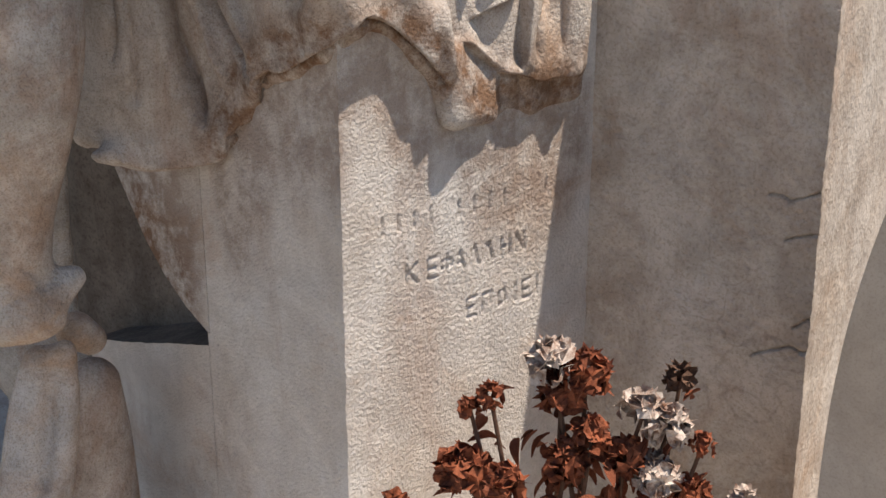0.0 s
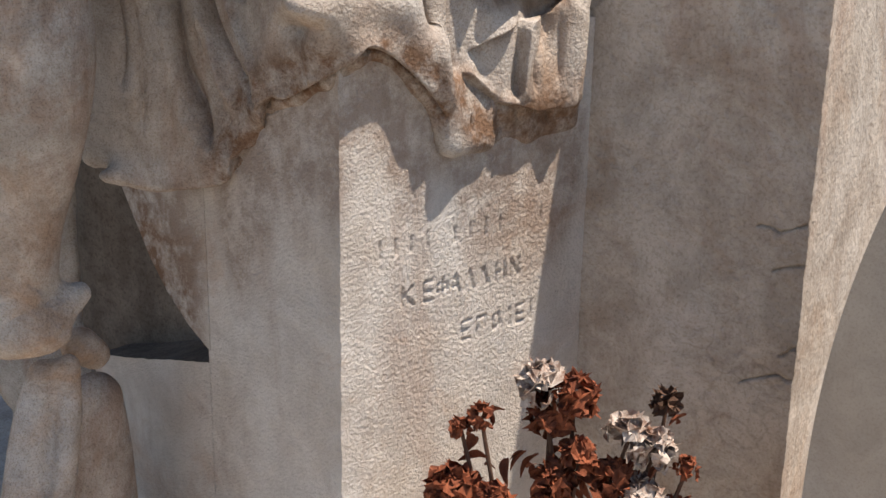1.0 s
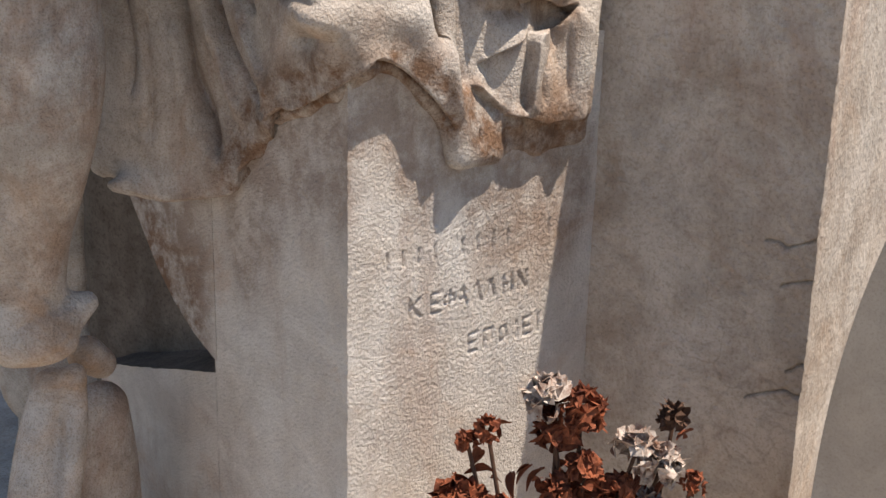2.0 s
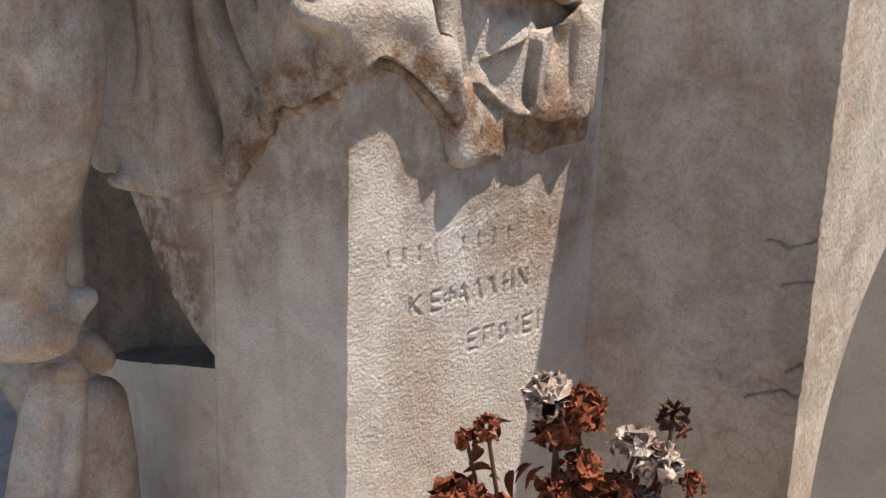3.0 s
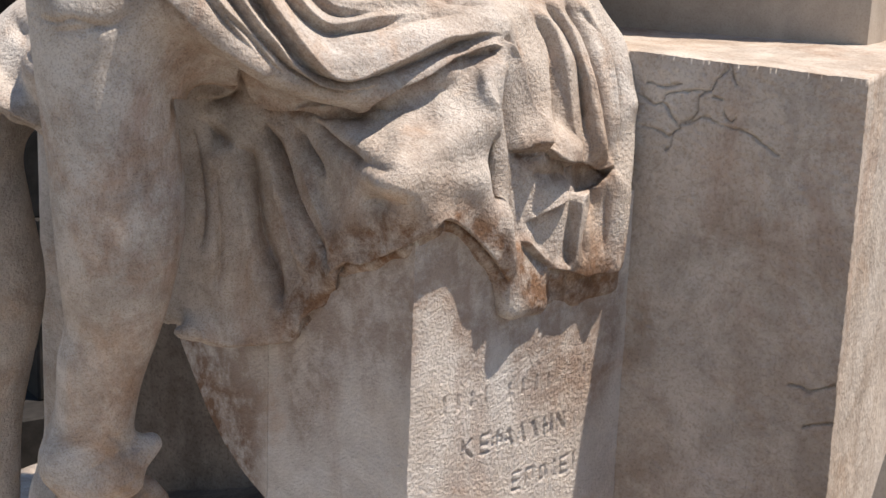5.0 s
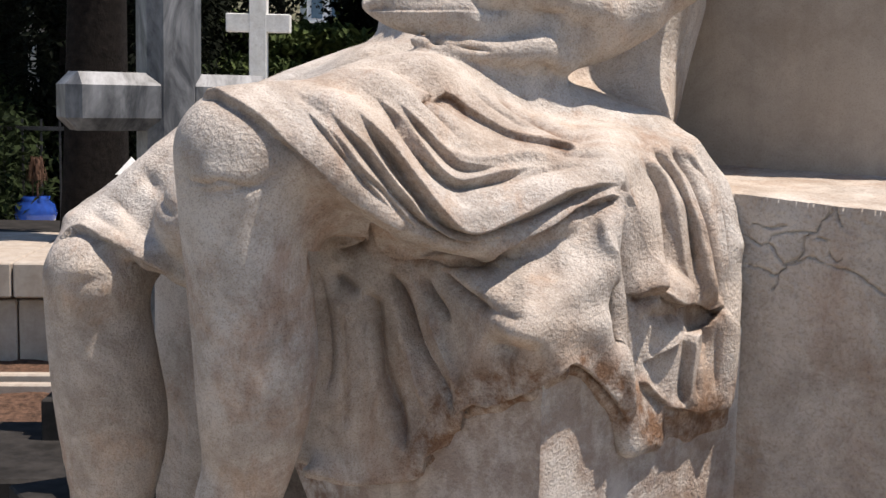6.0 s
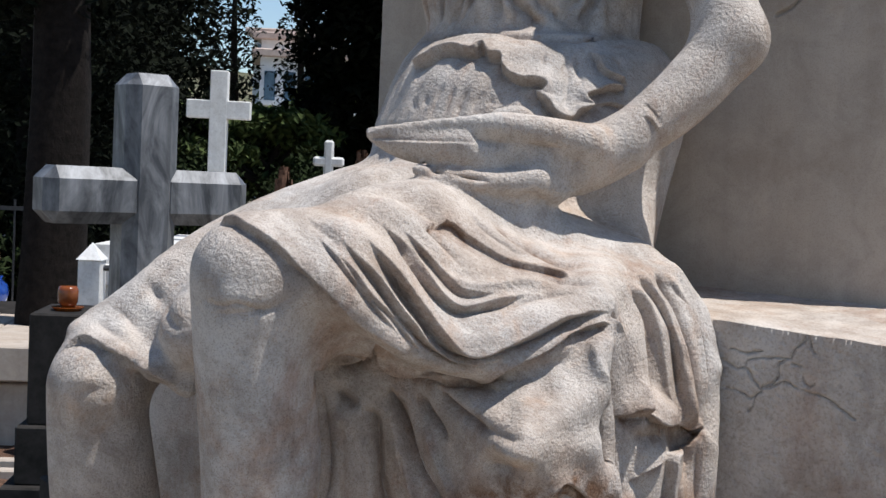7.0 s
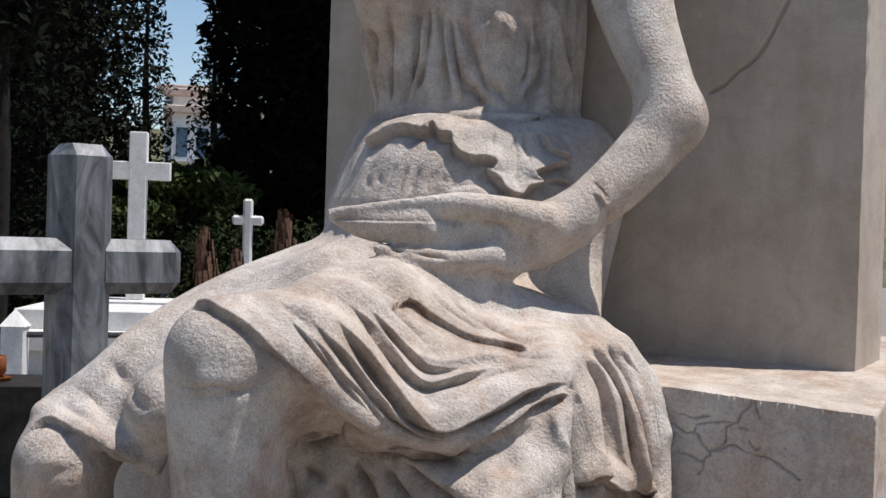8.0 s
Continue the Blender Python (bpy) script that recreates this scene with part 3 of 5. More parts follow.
mass(0.01, (-0.176, -0.147, 1.515, 0.019), (-0.204, -0.173, 1.509, 0.013), (-0.234, -0.198, 1.514, 0.009))  # finger2
mass(0.012, (-0.368, -0.267, 1.570, 0.008), (-0.337, -0.254, 1.564, 0.019), (-0.299, -0.233, 1.562, 0.026), (-0.273, -0.216, 1.562, 0.030))  # bowl
mass(0.01, (-0.371, -0.274, 1.577, 0.006), (-0.326, -0.260, 1.585, 0.006), (-0.280, -0.239, 1.593, 0.006), (-0.250, -0.219, 1.597, 0.006))  # bowl rim
mass(0.01, (-0.259, -0.152, 1.606, 0.010), (-0.237, -0.136, 1.607, 0.015), (-0.219, -0.132, 1.600, 0.010))  # bowl back
mass(0.03, (-0.277, -0.489, 1.411, 0.022), (-0.243, -0.462, 1.382, 0.024), (-0.213, -0.427, 1.350, 0.024), (-0.179, -0.386, 1.333, 0.024), (-0.140, -0.340, 1.333, 0.022), (-0.100, -0.293, 1.349, 0.020))  # lap fill1
mass(0.03, (-0.281, -0.451, 1.450, 0.022), (-0.238, -0.423, 1.418, 0.023), (-0.207, -0.387, 1.384, 0.024), (-0.167, -0.343, 1.365, 0.023), (-0.121, -0.281, 1.376, 0.022), (-0.082, -0.229, 1.389, 0.019))  # lap fill2
mass(0.03, (-0.270, -0.381, 1.474, 0.023), (-0.230, -0.356, 1.441, 0.024), (-0.197, -0.319, 1.406, 0.025), (-0.158, -0.267, 1.395, 0.023), (-0.111, -0.201, 1.402, 0.020))  # lap fill3
mass(0.02, (-0.024, -0.174, 1.254, 0.026), (-0.024, -0.156, 1.223, 0.027), (-0.021, -0.135, 1.175, 0.029), (-0.018, -0.126, 1.128, 0.027))  # low fill
mass(0.03, (-0.391, -0.492, 1.023, 0.031), (-0.398, -0.486, 0.974, 0.030), (-0.409, -0.486, 0.936, 0.033))  # left ankle
mass(0.02, (-0.416, -0.498, 0.908, 0.036), (-0.383, -0.470, 0.900, 0.025), (-0.375, -0.443, 0.911, 0.018), (-0.368, -0.429, 0.920, 0.013))  # foot rock
mass(0.02, (-0.396, -0.504, 0.884, 0.019), (-0.376, -0.479, 0.880, 0.015), (-0.365, -0.463, 0.883, 0.011))  # foot rock2
mass(0.015, (-0.409, -0.450, 0.824, 0.018), (-0.412, -0.465, 0.778, 0.022), (-0.410, -0.479, 0.738, 0.023), (-0.405, -0.494, 0.686, 0.026))  # low cloth1
mass(0.015, (-0.391, -0.430, 0.834, 0.012), (-0.381, -0.444, 0.777, 0.014), (-0.376, -0.462, 0.720, 0.015), (-0.373, -0.478, 0.675, 0.015))  # low cloth2
mass(0.02, (-0.422, -0.387, 0.834, 0.022), (-0.419, -0.370, 0.819, 0.018))  # low boss
mass(0.03, (-0.439, -0.355, 0.754, 0.031), (-0.434, -0.359, 0.685, 0.038), (-0.429, -0.369, 0.603, 0.045))  # low back
crease((-0.455, -0.046, 1.695, 0.0058), (-0.417, -0.025, 1.716, 0.0067), (-0.392, -0.017, 1.724, 0.0067), (-0.360, -0.009, 1.728, 0.0066), (-0.326, 0.003, 1.728, 0.0066), (-0.292, 0.019, 1.726, 0.0066), (-0.258, 0.036, 1.723, 0.0066), (-0.230, 0.063, 1.722, 0.0066), (-0.206, 0.096, 1.728, 0.0063), (-0.179, 0.119, 1.734, 0.0059))  # belt
crease((-0.087, -0.076, 1.627, 0.0019), (-0.073, -0.075, 1.612, 0.0022), (-0.066, -0.070, 1.592, 0.0019))  # wrist
crease((-0.378, -0.512, 0.912, 0.0022), (-0.365, -0.490, 0.922, 0.0033), (-0.366, -0.453, 0.928, 0.0028))  # rk c1
crease((-0.384, -0.513, 0.871, 0.0028), (-0.366, -0.489, 0.871, 0.0039), (-0.353, -0.465, 0.892, 0.0034), (-0.336, -0.444, 0.916, 0.0023))  # rk c2
crease((-0.365, -0.499, 0.954, 0.0022), (-0.366, -0.471, 0.928, 0.0034), (-0.353, -0.476, 0.896, 0.0028))  # rk c3
crease((-0.390, -0.450, 0.829, 0.0035), (-0.389, -0.454, 0.809, 0.0040), (-0.389, -0.458, 0.790, 0.0045), (-0.386, -0.464, 0.771, 0.0047), (-0.383, -0.470, 0.749, 0.0047), (-0.380, -0.478, 0.726, 0.0044), (-0.377, -0.485, 0.703, 0.0041))  # lc1


# the cloth over the seat's corner, and the gathered end that hangs beside it
sheet_of(0.012, 0.015, dict(a=(-0.225, -0.322, 1.285), b=(-0.125, -0.268, 1.325), c=(-0.056, -0.252, 1.348), d=(-0.122, -0.366, 1.250), e=(-0.083, -0.390, 1.242), f=(-0.072, -0.362, 1.237),
                            g=(-0.052, -0.285, 1.288), h=(-0.052, -0.300, 1.235), i=(-0.044, -0.274, 1.190), p=(-0.187, -0.331, 1.130), q=(-0.137, -0.344, 1.150), s=(-0.094, -0.355, 1.173), t=(-0.068, -0.350, 1.196),
                            u=(-0.066, -0.318, 1.200), v=(-0.048, -0.268, 1.160), w=(-0.036, -0.228, 1.104)),
         "abd bed bcg bge efh geh adp dpq dqs des est eft ftu fhu huv hiv ivw")
sheet_of(0.012, 0.013, dict(a=(-0.088, -0.150, 1.400), b=(-0.052, -0.052, 1.412), c=(-0.020, -0.028, 1.368), d=(-0.052, -0.175, 1.262), e=(-0.022, -0.120, 1.252), f=(0.004, -0.078, 1.248), g=(0.003, -0.045, 1.300), h=(-0.103, -0.034, 1.440)),
         "abe ade bcg beg efg abh bch")
sheet_of(0.012, 0.012, dict(a=(-0.060, -0.150, 1.270), b=(-0.008, -0.060, 1.270), c=(-0.042, -0.195, 1.090), d=(-0.017, -0.120, 1.086), e=(0.006, -0.060, 1.090)),
         "abd acd bde")

sheet_of(0.015, 0.012, dict(a=(-0.054, -0.250, 1.340), b=(-0.066, -0.165, 1.340), c=(-0.032, -0.237, 1.092), d=(-0.025, -0.185, 1.086)), "abc bcd")
sheet_of(0.015, 0.012, dict(a=(-0.200, -0.308, 1.300), b=(-0.275, -0.312, 1.300), c=(-0.195, -0.325, 1.130), d=(-0.250, -0.312, 1.060)), "abc bcd")
mass(0.015, (-0.250, -0.195, 1.552, 0.026), (-0.222, -0.172, 1.566, 0.026), (-0.190, -0.145, 1.556, 0.030))  # bowl in the palm
sheet_of(0.015, 0.012, dict(a=(-0.410, -0.355, 1.300), b=(-0.300, -0.332, 1.300), c=(-0.405, -0.365, 1.050), d=(-0.300, -0.328, 1.050)), "abc bcd")
sheet_of(0.012, 0.013, dict(a=(-0.730, -0.403, 1.303), b=(-0.650, -0.408, 1.286), c=(-0.600, -0.398, 1.266), d=(-0.565, -0.372, 1.242), e=(-0.685, -0.312, 1.362), f=(-0.725, -0.370, 1.316), g=(-0.555, -0.330, 1.345)),
         "afb fbe bec ecg cdg")
sheet_of(0.02, 0.016, dict(a=(-0.80, -0.170, 1.270), b=(-0.66, -0.170, 1.310), c=(-0.80, -0.170, 0.560), d=(-0.68, -0.170, 0.560)), "abc bcd")


def skin_of(field):
    """The zero surface of the field as quads (surface nets)."""
    inside = field < 0
    stride = (field.shape[1] * field.shape[2], field.shape[2], 1)
    keys, spots, quads_ = [], [], []
    for ax in range(3):
        s0, s1 = [slice(None)] * 3, [slice(None)] * 3
        s0[ax], s1[ax] = slice(None, -1), slice(1, None)
        hit_ = np.argwhere(inside[tuple(s0)] != inside[tuple(s1)])
        o1, o2 = (ax + 1) % 3, (ax + 2) % 3
        ok = (hit_[:, o1] > 0) & (hit_[:, o2] > 0) & (hit_[:, o1] < field.shape[o1] - 1) & (hit_[:, o2] < field.shape[o2] - 1)
        hit_ = hit_[ok]
        nxt = hit_.copy()
        nxt[:, ax] += 1
        f0, f1 = field[tuple(hit_.T)], field[tuple(nxt.T)]
        p = hit_.astype(float)
        p[:, ax] += f0 / (f0 - f1)
        base_ = hit_ @ np.array(stride)
        quad = np.stack([base_ + d1 * stride[o1] + d2 * stride[o2] for d1, d2 in ((0, 0), (-1, 0), (-1, -1), (0, -1))], 1)
        keys.append(quad.ravel())
        spots.append(np.repeat(p, 4, axis=0))
        quads_.append(np.where((f0 < 0)[:, None], quad, quad[:, ::-1]))
    key, spot = np.concatenate(keys), np.vstack(spots)
    used, inverse = np.unique(key, return_inverse=True)
    number = np.bincount(inverse)
    pts = np.stack([np.bincount(inverse, spot[:, q]) / number for q in range(3)], 1)
    return pts * CELL + np.array(LOW), np.searchsorted(used, np.vstack(quads_))


def eased(pts, quads_, weight, rounds):
    """Each place drawn towards the mean of its neighbours, by its weight."""
    i, j = quads_.ravel(), np.roll(quads_, 1, axis=1).ravel()
    a_, b_ = np.concatenate([i, j]), np.concatenate([j, i])
    count = np.bincount(a_, minlength=len(pts))
    for _ in range(rounds):
        mean = np.stack([np.bincount(a_, pts[b_, q], len(pts)) / count for q in range(3)], 1)
        pts = pts + (mean - pts) * weight[:, None]
    return pts


def halved(pts, quads_, which):
    """The chosen quads cut into four; also each new place on a border, with the two that it must stay between."""
    n, cut, rest = len(pts), quads_[which], quads_[~which]
    keys = [np.minimum(q, np.roll(q, -1, axis=1)).astype(np.int64) * n + np.maximum(q, np.roll(q, -1, axis=1)) for q in (cut, rest)]
    used, inverse = np.unique(keys[0].ravel(), return_inverse=True)
    e = n + inverse.reshape(cut.shape)
    c = n + len(used) + np.arange(len(cut))
    fine = [np.stack([cut[:, q], e[:, q], c, e[:, q - 1]], 1) for q in range(4)]
    rim = np.nonzero(np.isin(used, keys[1]))[0]
    mids = (pts[used // n] + pts[used % n]) / 2
    return np.vstack([pts, mids, pts[cut].mean(1)]), np.vstack([rest, *fine]), np.stack([n + rim, used[rim] // n, used[rim] % n], 1)


def normals_of(pts, quads_):
    n = np.cross(pts[quads_[:, 2]] - pts[quads_[:, 0]], pts[quads_[:, 3]] - pts[quads_[:, 1]])
    out = np.stack([sum(np.bincount(quads_[:, k], n[:, q], len(pts)) for k in range(4)) for q in range(3)], 1)
    return out / np.maximum(np.linalg.norm(out, axis=1), 1e-12)[:, None]


def ramped(v, lo_, hi_):
    f = np.clip((v - lo_) / (hi_ - lo_), 0, 1)
    return f * f * (3 - 2 * f)


skin, quads = skin_of(FIELD)
lap = ramped(skin[:, 2], 1.515, 1.48) * ramped(skin[:, 2], 0.98, 1.05)
lap *= 1 - 0.8 * ramped(skin[:, 0], -0.26, -0.22) * ramped(skin[:, 2], 1.37, 1.34)
lap *= 1 - 0.8 * ramped(skin[:, 0], -0.52, -0.56)
bodice = ramped(skin[:, 2], 1.60, 1.64) * ramped(skin[:, 0], -0.10, -0.16)
skin = eased(skin, quads, 0.6 * lap + 0.3 * bodice, 12)
RIMS = []
for zone in (0, 1):
    outward, middle = normals_of(skin, quads)[quads[:, 0]], skin[quads].mean(1)
    faces_out = outward @ np.array((0.40, -0.88, 0.25)) > -0.25
    if zone:
        faces_out &= (middle[:, 0] > -0.42) & (middle[:, 2] > 1.06) & (middle[:, 2] < 1.74) & (middle[:, 1] < 0.12)
    skin, quads, rim = halved(skin, quads, faces_out)
    RIMS.append(rim)
    soft = np.full(len(skin), 0.5)
    soft[rim.ravel()] = 0
    skin = eased(skin, quads, soft, 2)
outward = normals_of(skin, quads)
# Brown for hems and folds: real crust, plus fold shade put into the colour.
LIFT, CRUST_SHADE = np.zeros(len(skin)), np.zeros(len(skin))


def beside(knots, reach):
    """The places near a chisel line: which, how far off, on which side, and how far along."""
    p = np.array(curve_through(knots))
    box = ((skin > p.min(0) - reach) & (skin < p.max(0) + reach)).all(1)
    pick = np.nonzero(box)[0]
    v, nv = skin[pick], outward[pick]
    away, side, f = np.full(len(v), 9.0), np.zeros(len(v)), np.zeros(len(v))
    run = np.concatenate([[0], np.cumsum(np.linalg.norm(np.diff(p, axis=0), axis=1))])
    for k, (a, b) in enumerate(zip(p, p[1:])):
        d = b - a
        t = np.clip(((v - a) @ d) / max(1e-12, d @ d), 0, 1)
        off = v - a - t[:, None] * d
        dist = np.linalg.norm(off, axis=1)
        better = dist < away
        away[better] = dist[better]
        side[better] = np.sign(np.einsum("ij,ij->i", np.cross(nv, d), off))[better]
        f[better] = ((run[k] + t * (run[k + 1] - run[k])) / run[-1])[better]
    keep = away < reach
    return pick[keep], away[keep], side[keep], f[keep], run[-1]


def ends(f, length, fade):
    g = min(0.5, fade / length)
    return ramped(f, 0, g) * ramped(1 - f, 0, g)


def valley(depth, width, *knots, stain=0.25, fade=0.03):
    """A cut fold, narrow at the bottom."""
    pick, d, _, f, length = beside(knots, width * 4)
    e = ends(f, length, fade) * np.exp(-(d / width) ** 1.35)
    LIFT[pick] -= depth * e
    # The default browns every cut, so its shade is partly painted.
    CRUST_SHADE[pick] = np.maximum(CRUST_SHADE[pick], stain * e)


def swell(height, width, *knots, fade=0.03):
    pick, d, _, f, length = beside(knots, width * 2.4)
    LIFT[pick] += height * ends(f, length, fade) * np.exp(-(d / width) ** 2)


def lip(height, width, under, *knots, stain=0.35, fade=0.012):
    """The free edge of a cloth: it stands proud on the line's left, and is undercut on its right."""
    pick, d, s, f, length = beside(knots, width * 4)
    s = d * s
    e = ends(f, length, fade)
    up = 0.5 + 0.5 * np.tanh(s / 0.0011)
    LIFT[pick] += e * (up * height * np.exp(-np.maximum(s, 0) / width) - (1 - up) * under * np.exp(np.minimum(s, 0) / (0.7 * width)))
    # Browns the undercut as well: crust and painted shade together.
    CRUST_SHADE[pick] = np.maximum(CRUST_SHADE[pick], stain * e * np.exp(-np.abs(s + 0.3 * width) / width))


lip(0.009, 0.016, 0.006, (-0.389, -0.534, 1.461), (-0.374, -0.529, 1.467), (-0.353, -0.535, 1.462), (-0.332, -0.533, 1.453), (-0.315, -0.526, 1.441), (-0.299, -0.518, 1.426), (-0.274, -0.510, 1.408), (-0.258, -0.498, 1.392), (-0.243, -0.483, 1.372), (-0.225, -0.466, 1.355), (-0.210, -0.451, 1.342), (-0.198, -0.436, 1.331), stain=0.5)
lip(0.008, 0.012, 0.012, (-0.276, -0.401, 1.320), (-0.283, -0.356, 1.300), (-0.252, -0.332, 1.291), (-0.209, -0.341, 1.293), (-0.177, -0.334, 1.296), (-0.138, -0.353, 1.309), (-0.117, -0.342, 1.321), (-0.096, -0.319, 1.336), (-0.080, -0.297, 1.352), (-0.070, -0.269, 1.361), (-0.052, -0.242, 1.366), stain=0.9)
lip(0.004, 0.010, 0.006, (-0.274, -0.489, 1.443), (-0.252, -0.483, 1.425), (-0.228, -0.475, 1.395), (-0.211, -0.458, 1.375), (-0.193, -0.439, 1.344), (-0.182, -0.422, 1.329), fade=0.05)
lip(0.008, 0.009, 0.014, (-0.272, -0.476, 1.458), (-0.256, -0.474, 1.441), (-0.237, -0.465, 1.421), (-0.226, -0.459, 1.406), (-0.211, -0.452, 1.383), (-0.196, -0.439, 1.363), (-0.177, -0.420, 1.337), (-0.161, -0.397, 1.321), (-0.141, -0.374, 1.319), (-0.120, -0.351, 1.331), stain=0.5, fade=0.07)
lip(0.012, 0.013, 0.022, (-0.255, -0.454, 1.459), (-0.237, -0.450, 1.441), (-0.225, -0.445, 1.426), (-0.214, -0.438, 1.409), (-0.198, -0.426, 1.381), (-0.177, -0.415, 1.353), (-0.159, -0.400, 1.334), (-0.144, -0.381, 1.330), (-0.124, -0.356, 1.340), (-0.105, -0.329, 1.353), (-0.087, -0.299, 1.368), (-0.070, -0.263, 1.378), (-0.052, -0.235, 1.379), stain=0.6, fade=0.07)
lip(0.009, 0.009, 0.015, (-0.263, -0.413, 1.472), (-0.238, -0.404, 1.450), (-0.216, -0.412, 1.429), (-0.199, -0.410, 1.409), (-0.188, -0.402, 1.394), (-0.172, -0.386, 1.381), (-0.160, -0.365, 1.382), (-0.145, -0.335, 1.389), (-0.123, -0.298, 1.399), stain=0.5, fade=0.06)
lip(0.006, 0.008, 0.010, (-0.244, -0.397, 1.468), (-0.221, -0.388, 1.443), (-0.206, -0.381, 1.426), (-0.192, -0.377, 1.410), (-0.179, -0.370, 1.398), (-0.167, -0.353, 1.395), (-0.150, -0.327, 1.397), stain=0.6, fade=0.05)
swell(0.005, 0.012, (-0.231, -0.442, 1.439), (-0.209, -0.431, 1.409), (-0.189, -0.415, 1.377), (-0.169, -0.401, 1.356), (-0.151, -0.384, 1.348), (-0.132, -0.356, 1.355), (-0.114, -0.327, 1.369), (-0.092, -0.291, 1.382), (-0.068, -0.254, 1.390), fade=0.08)
swell(0.003, 0.006, (-0.256, -0.468, 1.450), (-0.232, -0.460, 1.418), (-0.213, -0.450, 1.390), (-0.194, -0.434, 1.363), (-0.175, -0.418, 1.343), fade=0.05)
swell(0.003, 0.006, (-0.248, -0.409, 1.459), (-0.223, -0.405, 1.436), (-0.200, -0.406, 1.410), (-0.183, -0.397, 1.390), (-0.166, -0.383, 1.375), fade=0.05)
lip(0.005, 0.012, 0.006, (-0.225, -0.375, 1.465), (-0.237, -0.308, 1.472), (-0.216, -0.295, 1.457), (-0.192, -0.282, 1.441), (-0.165, -0.275, 1.429), (-0.138, -0.259, 1.424), (-0.103, -0.242, 1.417), stain=1.0)
swell(0.007, 0.008, (-0.211, -0.384, 1.430), (-0.192, -0.372, 1.413), (-0.177, -0.355, 1.403), (-0.158, -0.325, 1.405), (-0.135, -0.291, 1.409), (-0.099, -0.265, 1.405), fade=0.05)
valley(0.006, 0.009, (-0.221, -0.229, 1.481), (-0.194, -0.239, 1.462), (-0.167, -0.233, 1.446), (-0.147, -0.227, 1.437), (-0.117, -0.229, 1.427), (-0.104, -0.195, 1.432), stain=0.8, fade=0.04)
valley(0.006, 0.006, (-0.131, -0.272, 1.416), (-0.098, -0.252, 1.411), (-0.070, -0.229, 1.408), fade=0.03)
valley(0.005, 0.008, (-0.327, -0.475, 1.478), (-0.283, -0.482, 1.458), (-0.256, -0.479, 1.436), fade=0.06)
lip(0.012, 0.014, 0.014, (-0.011, -0.204, 1.253), (-0.021, -0.191, 1.281), (-0.041, -0.192, 1.300), (-0.047, -0.207, 1.327), (-0.050, -0.219, 1.353), (-0.053, -0.240, 1.376), stain=0.5)
valley(0.016, 0.005, (-0.070, -0.124, 1.418), (-0.049, -0.113, 1.393), (-0.030, -0.119, 1.368), (-0.017, -0.123, 1.342), (-0.007, -0.128, 1.297), (-0.003, -0.125, 1.240), fade=0.03)
valley(0.015, 0.005, (-0.061, -0.091, 1.422), (-0.030, -0.096, 1.387), (-0.007, -0.103, 1.349), (0.005, -0.102, 1.309), (0.012, -0.098, 1.269), (0.014, -0.092, 1.231), fade=0.03)
valley(0.010, 0.004, (-0.066, -0.153, 1.400), (-0.052, -0.136, 1.374), (-0.039, -0.144, 1.335), (-0.027, -0.157, 1.291), (-0.005, -0.195, 1.252), fade=0.03)
valley(0.010, 0.004, (-0.045, -0.086, 1.409), (-0.020, -0.072, 1.380), (-0.003, -0.063, 1.339), (0.011, -0.072, 1.293), (0.019, -0.078, 1.240), fade=0.03)
valley(0.004, 0.004, (-0.063, -0.107, 1.418), (-0.039, -0.105, 1.390), (-0.018, -0.114, 1.359), (-0.003, -0.117, 1.317), (0.005, -0.110, 1.239), fade=0.03)
swell(0.008, 0.008, (-0.065, -0.111, 1.418), (-0.040, -0.110, 1.387), (-0.020, -0.119, 1.355), (-0.005, -0.117, 1.323), (0.007, -0.119, 1.271), (0.005, -0.104, 1.235), fade=0.03)
swell(0.008, 0.008, (-0.070, -0.150, 1.410), (-0.053, -0.127, 1.383), (-0.034, -0.129, 1.355), (-0.023, -0.134, 1.316), (-0.014, -0.140, 1.271), (0.002, -0.174, 1.247), fade=0.03)
swell(0.006, 0.007, (-0.055, -0.081, 1.422), (-0.027, -0.075, 1.390), (-0.007, -0.074, 1.353), (0.006, -0.075, 1.307), (0.015, -0.084, 1.254), fade=0.03)
lip(0.011, 0.016, 0.015, (-0.036, -0.233, 1.259), (-0.025, -0.212, 1.260), (-0.012, -0.202, 1.260), (-0.001, -0.187, 1.247), (-0.003, -0.121, 1.238), (0.004, -0.104, 1.231), (0.017, -0.086, 1.233), stain=1.0)
valley(0.012, 0.012, (-0.030, -0.220, 1.236), (-0.013, -0.203, 1.230), (0.001, -0.170, 1.229), (0.004, -0.104, 1.227), stain=0.7, fade=0.02)
lip(0.010, 0.014, 0.012, (0.016, -0.087, 1.234), (0.003, -0.105, 1.213), (0.004, -0.152, 1.207), (0.002, -0.156, 1.182), (-0.001, -0.157, 1.142), (-0.003, -0.161, 1.125))
lip(0.008, 0.010, 0.010, (-0.028, -0.217, 1.180), (-0.024, -0.202, 1.187), (-0.013, -0.190, 1.194), (0.002, -0.160, 1.206), stain=0.8)
lip(0.007, 0.010, 0.008, (-0.026, -0.228, 1.164), (-0.023, -0.198, 1.144), (-0.013, -0.180, 1.128), stain=0.8)
lip(0.008, 0.012, 0.009, (-0.016, -0.185, 1.128), (-0.003, -0.161, 1.122), (0.007, -0.111, 1.113), (0.027, -0.076, 1.119), stain=1.0)
valley(0.008, 0.004, (-0.004, -0.110, 1.200), (0.007, -0.139, 1.166), (0.006, -0.136, 1.122))
